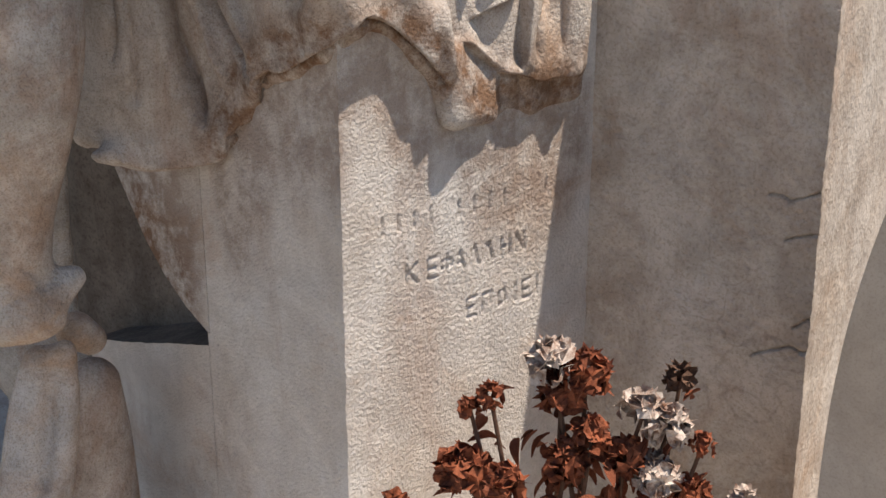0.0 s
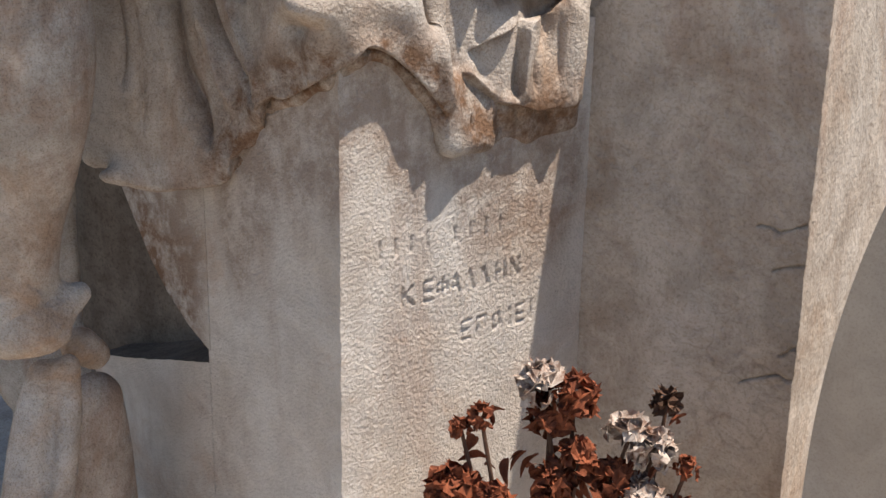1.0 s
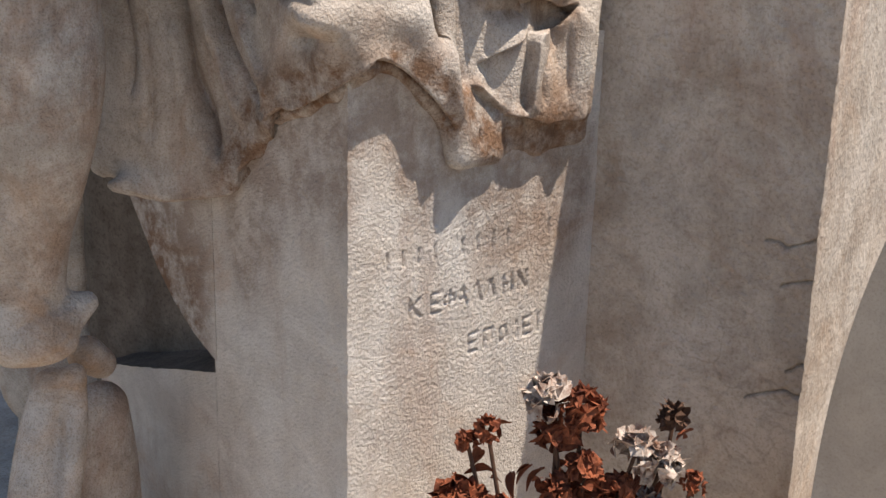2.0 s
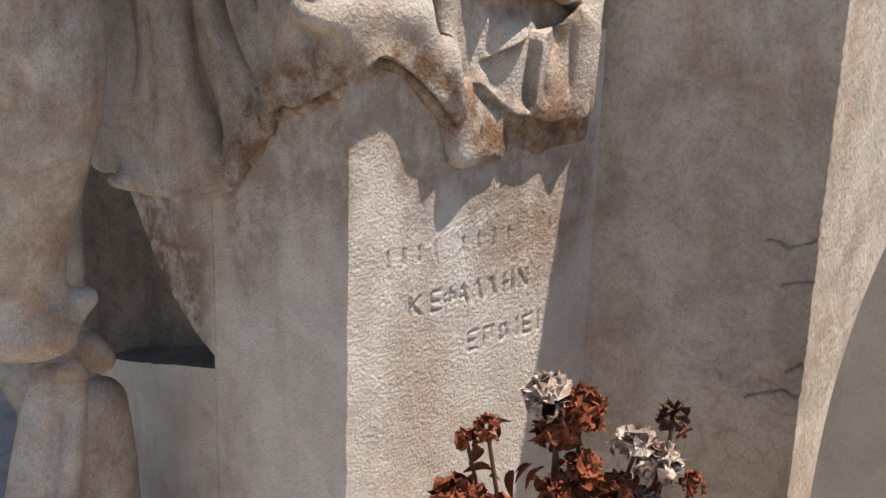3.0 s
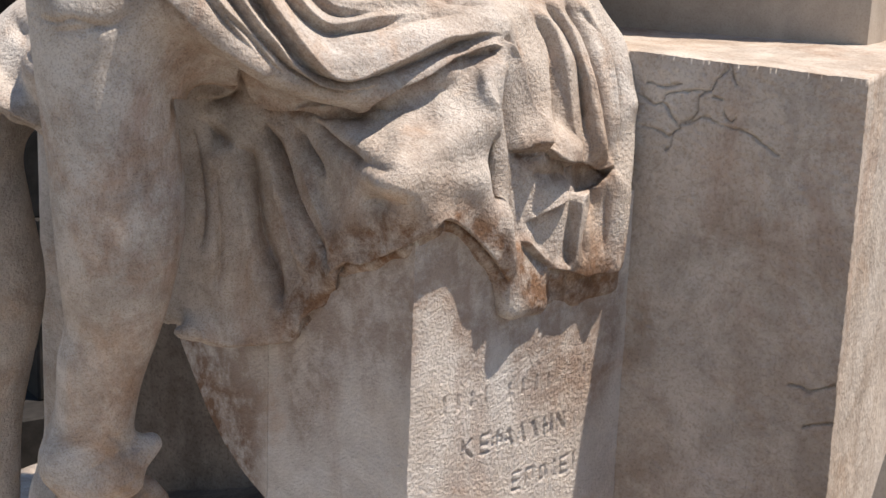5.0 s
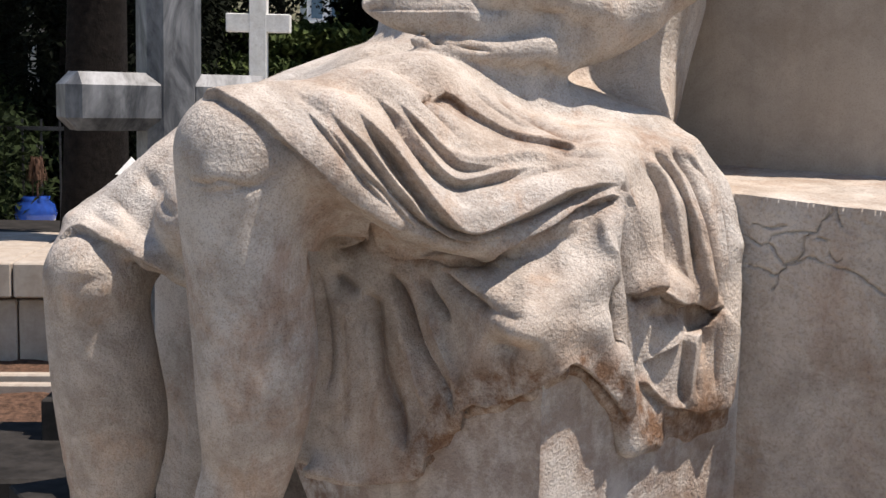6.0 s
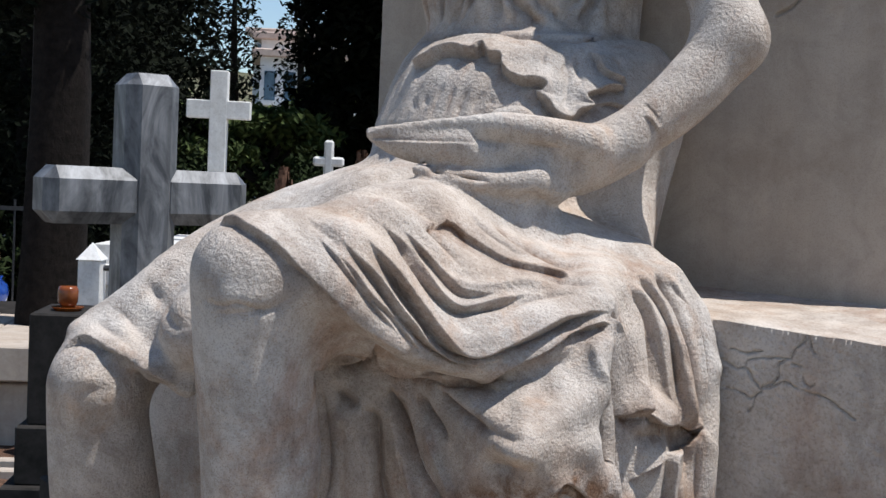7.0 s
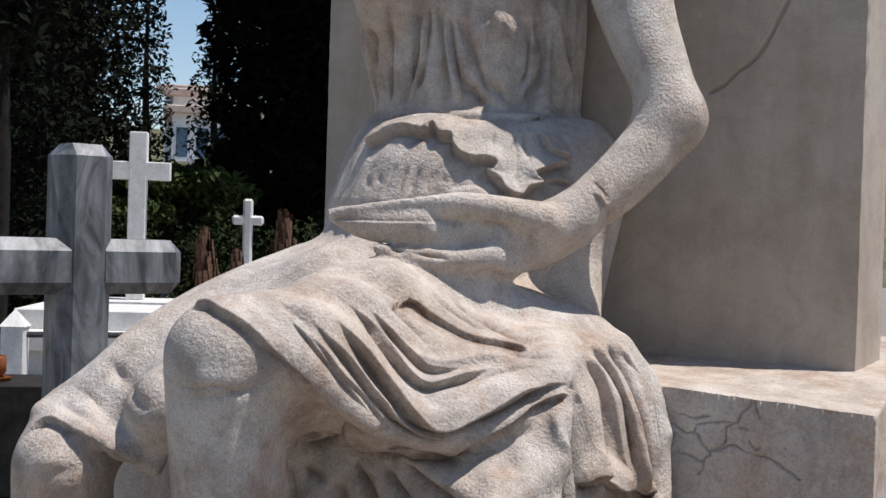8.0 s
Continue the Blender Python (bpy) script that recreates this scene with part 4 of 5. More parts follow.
valley(0.005, 0.004, (0.011, -0.099, 1.221), (0.014, -0.101, 1.174), (0.014, -0.102, 1.118))
swell(0.009, 0.008, (-0.061, -0.266, 1.355), (-0.043, -0.282, 1.315), (-0.049, -0.256, 1.249), (-0.043, -0.256, 1.217), (-0.027, -0.264, 1.183), (-0.024, -0.250, 1.124))
valley(0.012, 0.009, (-0.053, -0.248, 1.364), (-0.039, -0.244, 1.305), (-0.036, -0.234, 1.254), (-0.029, -0.236, 1.191), (-0.024, -0.235, 1.153), fade=0.02)
lip(0.006, 0.012, 0.012, (-0.189, -0.347, 1.124), (-0.164, -0.353, 1.141), (-0.137, -0.360, 1.144), (-0.093, -0.373, 1.166), (-0.070, -0.367, 1.181), (-0.050, -0.356, 1.199), (-0.050, -0.329, 1.193), (-0.047, -0.306, 1.180), (-0.035, -0.281, 1.155), (-0.026, -0.252, 1.122), stain=1.0)
valley(0.010, 0.010, (-0.147, -0.373, 1.218), (-0.119, -0.378, 1.212), (-0.083, -0.396, 1.215), (-0.064, -0.383, 1.213))
swell(0.004, 0.010, (-0.142, -0.377, 1.239), (-0.114, -0.390, 1.238), (-0.083, -0.411, 1.238), (-0.066, -0.400, 1.232), (-0.058, -0.382, 1.228))
valley(0.008, 0.014, (-0.153, -0.372, 1.257), (-0.127, -0.387, 1.253), (-0.089, -0.408, 1.253), (-0.065, -0.396, 1.254))
valley(0.007, 0.018, (-0.112, -0.355, 1.284), (-0.090, -0.340, 1.293), (-0.073, -0.306, 1.303))
swell(0.005, 0.020, (-0.107, -0.328, 1.306), (-0.092, -0.297, 1.324), (-0.069, -0.276, 1.340))
swell(0.007, 0.008, (-0.242, -0.332, 1.240), (-0.218, -0.339, 1.205), (-0.192, -0.348, 1.172), (-0.171, -0.354, 1.145))
swell(0.006, 0.009, (-0.338, -0.365, 1.258), (-0.331, -0.363, 1.206), (-0.330, -0.365, 1.153), (-0.331, -0.366, 1.093))
swell(0.008, 0.010, (-0.286, -0.344, 1.269), (-0.276, -0.333, 1.223), (-0.261, -0.328, 1.171), (-0.242, -0.329, 1.114))
lip(0.006, 0.012, 0.020, (-0.303, -0.466, 1.306), (-0.334, -0.362, 1.298), (-0.289, -0.382, 1.312), (-0.256, -0.418, 1.336), stain=0.6)
valley(0.016, 0.010, (-0.261, -0.413, 1.332), (-0.261, -0.393, 1.321), (-0.279, -0.361, 1.304))
lip(0.008, 0.016, 0.010, (-0.709, -0.447, 1.304), (-0.689, -0.427, 1.298), (-0.643, -0.424, 1.285), (-0.595, -0.413, 1.264), (-0.569, -0.389, 1.246))
valley(0.010, 0.008, (-0.671, -0.347, 1.374), (-0.640, -0.358, 1.357), (-0.554, -0.414, 1.328), (-0.542, -0.414, 1.312), fade=0.04)
valley(0.006, 0.008, (-0.698, -0.380, 1.337), (-0.651, -0.388, 1.322), (-0.589, -0.401, 1.289), (-0.566, -0.389, 1.269), fade=0.04)
valley(0.006, 0.008, (-0.708, -0.401, 1.320), (-0.662, -0.410, 1.308), (-0.609, -0.410, 1.281), fade=0.04)
valley(0.0035, 0.006, (-0.378, -0.560, 1.371), (-0.347, -0.557, 1.371), (-0.317, -0.539, 1.378), (-0.293, -0.514, 1.393))
swell(0.004, 0.014, (-0.381, -0.562, 1.392), (-0.340, -0.556, 1.386), (-0.309, -0.531, 1.390))
swell(0.003, 0.012, (-0.692, -0.461, 1.256), (-0.660, -0.453, 1.250), (-0.641, -0.434, 1.252))
valley(0.004, 0.012, (-0.688, -0.464, 1.228), (-0.653, -0.451, 1.238), (-0.634, -0.423, 1.241))
lip(0.014, 0.020, 0.014, (-0.470, -0.018, 1.678), (-0.442, -0.022, 1.694), (-0.409, -0.023, 1.705), (-0.366, -0.036, 1.698), (-0.354, -0.025, 1.707), (-0.338, -0.038, 1.695), (-0.318, -0.037, 1.692), (-0.311, -0.046, 1.676), (-0.285, -0.049, 1.660), (-0.264, -0.040, 1.660), (-0.250, -0.037, 1.655), (-0.252, -0.042, 1.645), (-0.258, -0.045, 1.643), (-0.239, -0.041, 1.627), (-0.223, -0.038, 1.611), (-0.212, -0.028, 1.610), (-0.203, -0.018, 1.621), (-0.193, -0.004, 1.628), (-0.201, -0.007, 1.642), (-0.180, 0.021, 1.656), (-0.165, 0.044, 1.658))
lip(0.008, 0.012, 0.010, (-0.211, 0.029, 1.706), (-0.195, 0.023, 1.681), (-0.179, 0.030, 1.669), (-0.164, 0.049, 1.664))
lip(0.006, 0.010, 0.008, (-0.189, 0.003, 1.633), (-0.174, 0.020, 1.636), (-0.160, 0.038, 1.631))
valley(0.008, 0.007, (-0.510, 0.062, 1.729), (-0.442, 0.020, 1.730), (-0.385, 0.020, 1.737), (-0.316, 0.012, 1.727), (-0.259, 0.027, 1.723), (-0.222, 0.065, 1.731), (-0.214, 0.160, 1.752), stain=0.6)
valley(0.018, 0.005, (-0.422, 0.033, 1.906), (-0.416, 0.035, 1.855), (-0.427, 0.035, 1.787), (-0.452, 0.041, 1.743))
valley(0.014, 0.005, (-0.402, 0.035, 1.905), (-0.398, 0.031, 1.853), (-0.409, 0.035, 1.795), (-0.433, 0.039, 1.744))
valley(0.014, 0.005, (-0.453, 0.006, 1.903), (-0.468, 0.042, 1.841), (-0.473, 0.054, 1.781), (-0.479, 0.054, 1.742))
valley(0.018, 0.006, (-0.474, -0.000, 1.903), (-0.507, 0.066, 1.837), (-0.521, 0.090, 1.787), (-0.524, 0.094, 1.742))
valley(0.014, 0.005, (-0.386, 0.038, 1.905), (-0.377, 0.034, 1.845), (-0.368, 0.034, 1.794), (-0.362, 0.031, 1.743))
valley(0.018, 0.006, (-0.369, 0.037, 1.887), (-0.355, 0.033, 1.827), (-0.342, 0.036, 1.785), (-0.319, 0.041, 1.760), (-0.288, 0.051, 1.743))
valley(0.014, 0.006, (-0.351, 0.040, 1.887), (-0.334, 0.042, 1.836), (-0.314, 0.043, 1.793), (-0.287, 0.055, 1.765), (-0.265, 0.070, 1.749))
valley(0.015, 0.006, (-0.248, 0.090, 1.890), (-0.238, 0.102, 1.832), (-0.243, 0.096, 1.781), (-0.261, 0.072, 1.749))
valley(0.011, 0.005, (-0.263, 0.075, 1.888), (-0.253, 0.083, 1.839), (-0.255, 0.080, 1.796), (-0.274, 0.068, 1.766))
swell(0.014, 0.030, (-0.319, 0.046, 1.886), (-0.296, 0.058, 1.870), (-0.272, 0.065, 1.887))
swell(0.006, 0.007, (-0.413, 0.036, 1.889), (-0.406, 0.031, 1.837), (-0.419, 0.035, 1.787), (-0.441, 0.038, 1.743))
swell(0.006, 0.007, (-0.377, 0.039, 1.888), (-0.364, 0.032, 1.827), (-0.350, 0.033, 1.776), (-0.330, 0.040, 1.751))
swell(0.012, 0.008, (-0.235, 0.109, 1.909), (-0.227, 0.126, 1.869), (-0.220, 0.130, 1.819), (-0.216, 0.157, 1.769))
valley(0.010, 0.007, (-0.219, 0.137, 1.879), (-0.214, 0.154, 1.813), (-0.214, 0.187, 1.774))
valley(0.004, 0.004, (-0.234, -0.026, 1.655), (-0.234, -0.007, 1.689), (-0.246, 0.009, 1.710))
valley(0.004, 0.004, (-0.206, -0.009, 1.649), (-0.220, 0.000, 1.681), (-0.229, 0.019, 1.709))
valley(0.004, 0.004, (-0.258, -0.032, 1.671), (-0.262, -0.020, 1.692), (-0.267, -0.004, 1.709))
valley(0.005, 0.004, (-0.260, -0.233, 1.586), (-0.246, -0.225, 1.575), (-0.230, -0.209, 1.570), (-0.204, -0.196, 1.571))
lip(0.003, 0.006, 0.003, (-0.245, -0.227, 1.567), (-0.287, -0.255, 1.567), (-0.328, -0.270, 1.567), (-0.371, -0.275, 1.568))
valley(0.011, 0.005, (-0.384, -0.149, 1.535), (-0.284, -0.258, 1.534), (-0.246, -0.238, 1.528), (-0.221, -0.223, 1.520))
valley(0.006, 0.005, (-0.204, -0.197, 1.573), (-0.180, -0.179, 1.566), (-0.154, -0.167, 1.569))
valley(0.011, 0.006, (-0.201, -0.199, 1.508), (-0.181, -0.171, 1.501), (-0.199, -0.035, 1.501))
lip(0.003, 0.006, 0.003, (-0.089, -0.086, 1.614), (-0.077, -0.081, 1.608), (-0.069, -0.070, 1.590))
valley(0.004, 0.003, (-0.391, -0.559, 1.385), (-0.359, -0.561, 1.378), (-0.340, -0.556, 1.383), (-0.317, -0.539, 1.375), (-0.300, -0.519, 1.384))
valley(0.006, 0.006, (-0.243, -0.371, 1.483), (-0.217, -0.365, 1.460), (-0.196, -0.356, 1.437), (-0.181, -0.349, 1.416), fade=0.04)
valley(0.005, 0.006, (-0.235, -0.276, 1.492), (-0.206, -0.271, 1.467), (-0.177, -0.255, 1.445), (-0.145, -0.245, 1.431), fade=0.04)
valley(0.005, 0.005, (-0.152, -0.360, 1.378), (-0.131, -0.323, 1.387), (-0.107, -0.289, 1.396), (-0.081, -0.257, 1.400), fade=0.04)
lip(0.004, 0.007, 0.006, (-0.295, -0.486, 1.457), (-0.262, -0.490, 1.432), (-0.238, -0.482, 1.405), (-0.220, -0.470, 1.379), (-0.203, -0.451, 1.353), fade=0.04)
valley(0.006, 0.004, (-0.019, -0.220, 1.123), (-0.017, -0.218, 1.108), (-0.017, -0.216, 1.096))
valley(0.005, 0.004, (-0.012, -0.180, 1.122), (-0.013, -0.173, 1.107), (-0.018, -0.161, 1.089))
valley(0.005, 0.004, (-0.002, -0.157, 1.121), (-0.007, -0.143, 1.104), (-0.009, -0.137, 1.089))
valley(0.004, 0.004, (0.008, -0.111, 1.116), (0.005, -0.100, 1.101), (0.004, -0.098, 1.088))
valley(0.020, 0.0055, (-0.317, -0.355, 1.248), (-0.300, -0.346, 1.236), (-0.294, -0.340, 1.190), (-0.287, -0.334, 1.147), (-0.271, -0.334, 1.103), (-0.261, -0.336, 1.066))
valley(0.022, 0.0055, (-0.282, -0.343, 1.279), (-0.267, -0.332, 1.238), (-0.250, -0.329, 1.194), (-0.213, -0.339, 1.154), (-0.181, -0.350, 1.132), stain=0.6)
lip(0.006, 0.012, 0.006, (-0.282, -0.343, 1.279), (-0.267, -0.332, 1.238), (-0.250, -0.329, 1.194), (-0.213, -0.339, 1.154), (-0.181, -0.350, 1.132))
valley(0.016, 0.005, (-0.256, -0.331, 1.282), (-0.240, -0.331, 1.257), (-0.217, -0.340, 1.239), (-0.194, -0.349, 1.223), stain=0.5)
valley(0.016, 0.007, (-0.233, -0.337, 1.285), (-0.190, -0.356, 1.265), (-0.127, -0.387, 1.248), stain=0.7)
valley(0.008, 0.006, (-0.365, -0.376, 1.280), (-0.356, -0.373, 1.251), (-0.348, -0.370, 1.205), (-0.344, -0.371, 1.167), (-0.350, -0.373, 1.125))
valley(0.014, 0.006, (-0.348, -0.371, 1.281), (-0.334, -0.362, 1.260), (-0.311, -0.352, 1.244))
valley(0.010, 0.006, (-0.335, -0.364, 1.234), (-0.330, -0.362, 1.190), (-0.326, -0.364, 1.133), (-0.329, -0.365, 1.081))
valley(0.008, 0.005, (-0.273, -0.331, 1.211), (-0.261, -0.328, 1.161), (-0.247, -0.329, 1.112))
swell(0.007, 0.010, (-0.310, -0.350, 1.222), (-0.305, -0.346, 1.171), (-0.295, -0.342, 1.107), (-0.286, -0.343, 1.070))
swell(0.006, 0.008, (-0.279, -0.334, 1.224), (-0.267, -0.329, 1.186), (-0.244, -0.328, 1.138), (-0.226, -0.330, 1.103))
lip(0.008, 0.012, 0.012, (-0.349, -0.381, 1.034), (-0.337, -0.369, 1.030), (-0.322, -0.355, 1.025), (-0.290, -0.335, 1.028), (-0.247, -0.324, 1.042), (-0.238, -0.328, 1.064), (-0.204, -0.321, 1.098), (-0.175, -0.351, 1.133), stain=0.3)
valley(0.0035, 0.005, (-0.334, -0.269, 1.584), (-0.442, -0.060, 1.624), (-0.431, -0.051, 1.655), stain=0.1, fade=0.02)
valley(0.0035, 0.005, (-0.323, -0.263, 1.589), (-0.421, -0.064, 1.629), (-0.410, -0.053, 1.661), stain=0.1, fade=0.02)
valley(0.0035, 0.005, (-0.405, -0.082, 1.598), (-0.400, -0.069, 1.632), (-0.392, -0.059, 1.658), stain=0.1, fade=0.02)
valley(0.0035, 0.005, (-0.382, -0.083, 1.601), (-0.378, -0.072, 1.629), (-0.372, -0.063, 1.654), stain=0.1, fade=0.02)
valley(0.0035, 0.005, (-0.362, -0.082, 1.603), (-0.358, -0.072, 1.630), (-0.350, -0.064, 1.651), stain=0.1, fade=0.02)
valley(0.0035, 0.005, (-0.339, -0.082, 1.607), (-0.335, -0.071, 1.630), (-0.326, -0.063, 1.646), stain=0.1, fade=0.02)
valley(0.0035, 0.005, (-0.249, -0.219, 1.604), (-0.314, -0.069, 1.630), (-0.305, -0.060, 1.645), stain=0.1, fade=0.02)
valley(0.0035, 0.005, (-0.224, -0.036, 1.617), (-0.222, -0.023, 1.648), (-0.235, -0.002, 1.697), stain=0.1, fade=0.02)
valley(0.0035, 0.005, (-0.475, -0.080, 1.540), (-0.345, -0.273, 1.571), (-0.456, -0.064, 1.594), stain=0.1, fade=0.02)
skin = skin + outward * LIFT[:, None]
for rim in RIMS:
    skin[rim[:, 0]] = (skin[rim[:, 1]] + skin[rim[:, 2]]) / 2
statue_mesh = bpy.data.meshes.new("statue")
statue_mesh.from_pydata(skin.tolist(), [], quads.tolist())
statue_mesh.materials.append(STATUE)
crusted(statue_mesh, 0.075, 0.03, 0.95, CRUST_SHADE)
statue_mesh.polygons.foreach_set("use_smooth", [True] * len(statue_mesh.polygons))
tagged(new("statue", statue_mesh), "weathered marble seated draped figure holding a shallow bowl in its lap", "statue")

# curved marble flank beside the block
def flank():
    bm = bmesh.new()
    rows_ = []
    for z in spread(0.45, 1.10, 22):
        x = 0.341 + 0.034 * max(0.0, (z - 0.76) / 0.30) ** 2.4
        rows_.append([bm.verts.new(p) for p in ((x, -0.20, z), (x + 0.03, -0.06, z), (0.8, -0.06, z), (0.8, -0.20, z))])
    for a, b in zip(rows_, rows_[1:]):
        for i in range(4):
            bm.faces.new((a[i], a[(i + 1) % 4], b[(i + 1) % 4], b[i]))
    bm.faces.new(rows_[0][::-1])
    bm.faces.new(rows_[-1])
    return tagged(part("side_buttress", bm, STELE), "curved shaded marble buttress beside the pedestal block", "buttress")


flank()


# ---- graves round about ----
def cross(name, m, w, h, arm_w, arm_h, arm_z, depth, mat, bevel, label, group=""):
    """A stone cross with an upright and two arms; m: its foot."""
    c = empty(name, m, label, "cross", group)
    part("upright", boxed(0, 0, h / 2, w, depth, h, bevel=bevel), mat, c)
    side = (arm_w - w) / 2
    for s in (-1, 1):
        part("arm", boxed(s * (w / 2 + side / 2 - bevel), 0, arm_z, side + bevel * 1.6, depth * 0.97, arm_h, bevel=bevel), mat, c)
    return c


def stepped(name, m, tiers, mat, label, category):
    """Square stone tiers on one another: rows of (width, depth, height)."""
    e = empty(name, m, label, category)
    z = 0.0
    for i, (w, d, h) in enumerate(tiers):
        part("tier", boxed(0, 0, z + h / 2, w, d, h, bevel=0.006), mat, e)
        z += h
    return e


cross("grave_cross", pose(-2.02, 1.08, 0.62, 0, 0, 66), 0.155, 1.15, 0.61, 0.155, 0.81, 0.15, GREY, 0.034, "large grey veined marble cross with chamfered edges")
stepped("cross_pedestal", pose(-2.02, 1.08, 0, 0, 0, 66), [(0.75, 0.6, 0.32), (0.42, 0.36, 0.30)], DARK_STONE, "stepped dark stone base under the grey cross", "pedestal")
cross("grave_cross", pose(-5.63, 5.66, 1.0, 0, 0, 34), 0.125, 1.21, 0.46, 0.13, 0.93, 0.13, WHITE, 0.006, "plain white marble cross above a grave")
stepped("grave_monument", pose(-5.63, 5.66, 0, 0, 0, 34), [(1.2, 1.0, 0.55), (0.6, 0.5, 0.45)], WHITE, "white marble stepped base under a cross", "pedestal")
small = cross("grave_cross", pose(-6.48, 8.25, 0.95, 0, 0, 30), 0.09, 0.86, 0.30, 0.09, 0.66, 0.07, WHITE, 0.02, "small white marble cross with rounded arms")
stepped("grave_monument", pose(-6.48, 8.25, 0, 0, 0, 30), [(1.1, 0.8, 0.5), (0.45, 0.4, 0.45)], WHITE, "white marble grave base under a small cross", "pedestal")
far_cross = cross("grave_cross", pose(-9.93, 7.23, 1.55, 0, 0, 38), 0.075, 0.62, 0.25, 0.075, 0.44, 0.06, WHITE, 0.008, "weathered white cross on a tapering pillar")
pillar = empty("cross_pillar", pose(-9.93, 7.23, 0, 0, 0, 38), "tapering white marble pillar carrying a cross", "pillar")
part("shaft", lathe([(0.30, 0), (0.30, 0.5), (0.22, 0.52), (0.20, 1.05), (0.14, 1.1), (0.12, 1.35), (0.07, 1.4), (0.06, 1.56)], 4), WHITE, pillar)
stepped("tomb", pose(-4.75, 4.75, 0, 0, 0, 30), [(1.7, 0.9, 0.78), (1.8, 1.0, 0.12), (1.5, 0.7, 0.12)], WHITE, "white marble tomb with a projecting lid", "tomb")


def post(m):
    p = empty("fence_post", m, "square white marble post with a pointed cap", "post", "posts round a grave")
    part("shaft", boxed(0, 0, 0.53, 0.105, 0.105, 1.06, bevel=0.004), WHITE, p)
    bm = bmesh.new()
    base_ = [bm.verts.new((x, y, 1.06)) for x, y in ((-0.06, -0.06), (0.06, -0.06), (0.06, 0.06), (-0.06, 0.06))]
    top_ = bm.verts.new((0, 0, 1.14))
    for i in range(4):
        bm.faces.new((base_[i], base_[(i + 1) % 4], top_))
    bm.faces.new(base_[::-1])
    part("cap", bm, WHITE, p)
    return p


first_post = post(pose(-3.92, 2.77, 0, 0, 0, 30))
copy_thing(first_post, pose(-3.02, 3.62, 0, 0, 0, 30))
copy_thing(first_post, pose(-5.3, 7.0, 0, 0, 0, 20))
rails = empty("grave_rail", Matrix(), "dark iron rails between white posts", "rail")
for z in (0.80, 1.02):
    bm = bmesh.new()
    a, b = Vector((-3.92, 2.77, z)), Vector((-3.02, 3.62, z))
    m = Matrix.Translation((a + b) / 2) @ (b - a).to_track_quat("Z", "Y").to_matrix().to_4x4()
    bmesh.ops.create_cone(bm, cap_ends=True, segments=8, radius1=0.014, radius2=0.014, depth=(b - a).length, matrix=m)
    part("bar", bm, IRON, rails)

# dark lamp pedestal
stepped("lamp_pedestal", pose(-2.80, 1.645, 0, 0, 0, 35), [(0.46, 0.46, 0.42), (0.38, 0.38, 0.20), (0.32, 0.32, 0.38)], DARK_STONE, "dark stone pedestal with a small lamp on top", "pedestal")
oil_lamp = empty("oil_lamp", pose(-2.83, 1.585, 1.0), "small amber glass oil lamp on a saucer", "lamp")
part("saucer", lathe([(0.045, 0), (0.055, 0.012)]), AMBER, oil_lamp)
part("glass", lathe([(0.022, 0.012), (0.034, 0.03), (0.036, 0.07), (0.030, 0.085)]), AMBER, oil_lamp, smooth=True)

# low tombs with slabs, soil bed, pot
slab_tomb = empty("slab_tomb", pose(-5.15, 2.9, 0, 0, 0, 37), "low tomb of stacked marble slabs", "tomb")
for x in (-0.62, 0.0, 0.62):
    part("front_panel", boxed(x, 0, 0.24, 0.61, 1.2, 0.36, bevel=0.006), STELE, slab_tomb)
    part("cover_slab", boxed(x, -0.04, 0.53, 0.612, 1.32, 0.17, bevel=0.008), STELE, slab_tomb)
part("footing", boxed(0, 0, 0.03, 2.0, 1.3, 0.06), STELE, slab_tomb)
dark_tomb = empty("tomb", pose(-5.75, 3.62, 0, 0, 0, 37), "dark stone tomb with a polished lid", "tomb")
part("chest", boxed(0, 0, 0.27, 1.6, 0.8, 0.54, bevel=0.01), DARK_STONE, dark_tomb)
part("lid", boxed(0, 0, 0.57, 1.8, 1.0, 0.06, bevel=0.01), DARK_STONE, dark_tomb)
tagged(part("grave_platform", boxed(-6.7, 4.75, 0.2, 2.4, 1.4, 0.40, bevel=0.01, turn=38), WHITE), "sunlit marble grave platform with a blue pot", "platform")
blue_pot = empty("flower_pot", pose(-7.02, 4.80, 0.40), "round glossy blue ceramic pot with dry flowers", "pot")
part("bowl", lathe([(0.07, 0), (0.13, 0.04), (0.155, 0.12), (0.14, 0.19), (0.10, 0.225), (0.11, 0.25)]), BLUE, blue_pot, smooth=True)


def soil_bed(x, y, z, sx, sy, turn, label):
    e = empty("planting_bed", pose(x, y, z, 0, 0, turn), label, "planting bed")
    for cx, cy, w, d in ((0, -sy / 2, sx, 0.06), (0, sy / 2, sx, 0.06), (-sx / 2, 0, 0.06, sy - 0.06), (sx / 2, 0, 0.06, sy - 0.06)):
        part("kerb", boxed(cx, cy, 0.08, w, d, 0.16, bevel=0.008), STELE, e)
    bm = bmesh.new()
    bmesh.ops.create_grid(bm, x_segments=24, y_segments=16, size=0.5, matrix=pose(0, 0, 0.12) @ Matrix.Diagonal((sx - 0.06, sy - 0.06, 1, 1)))
    for v in bm.verts:
        v.co.z += 0.03 * noise.noise(v.co * 9)
    part("soil", bm, SOIL, e)


soil_bed(-4.55, 2.45, 0, 1.5, 0.7, 37, "marble-edged grave bed of dry brown soil")
soil_bed(-3.9, 1.75, 0, 1.4, 0.8, 37, "marble-edged grave bed of dry soil and leaves")
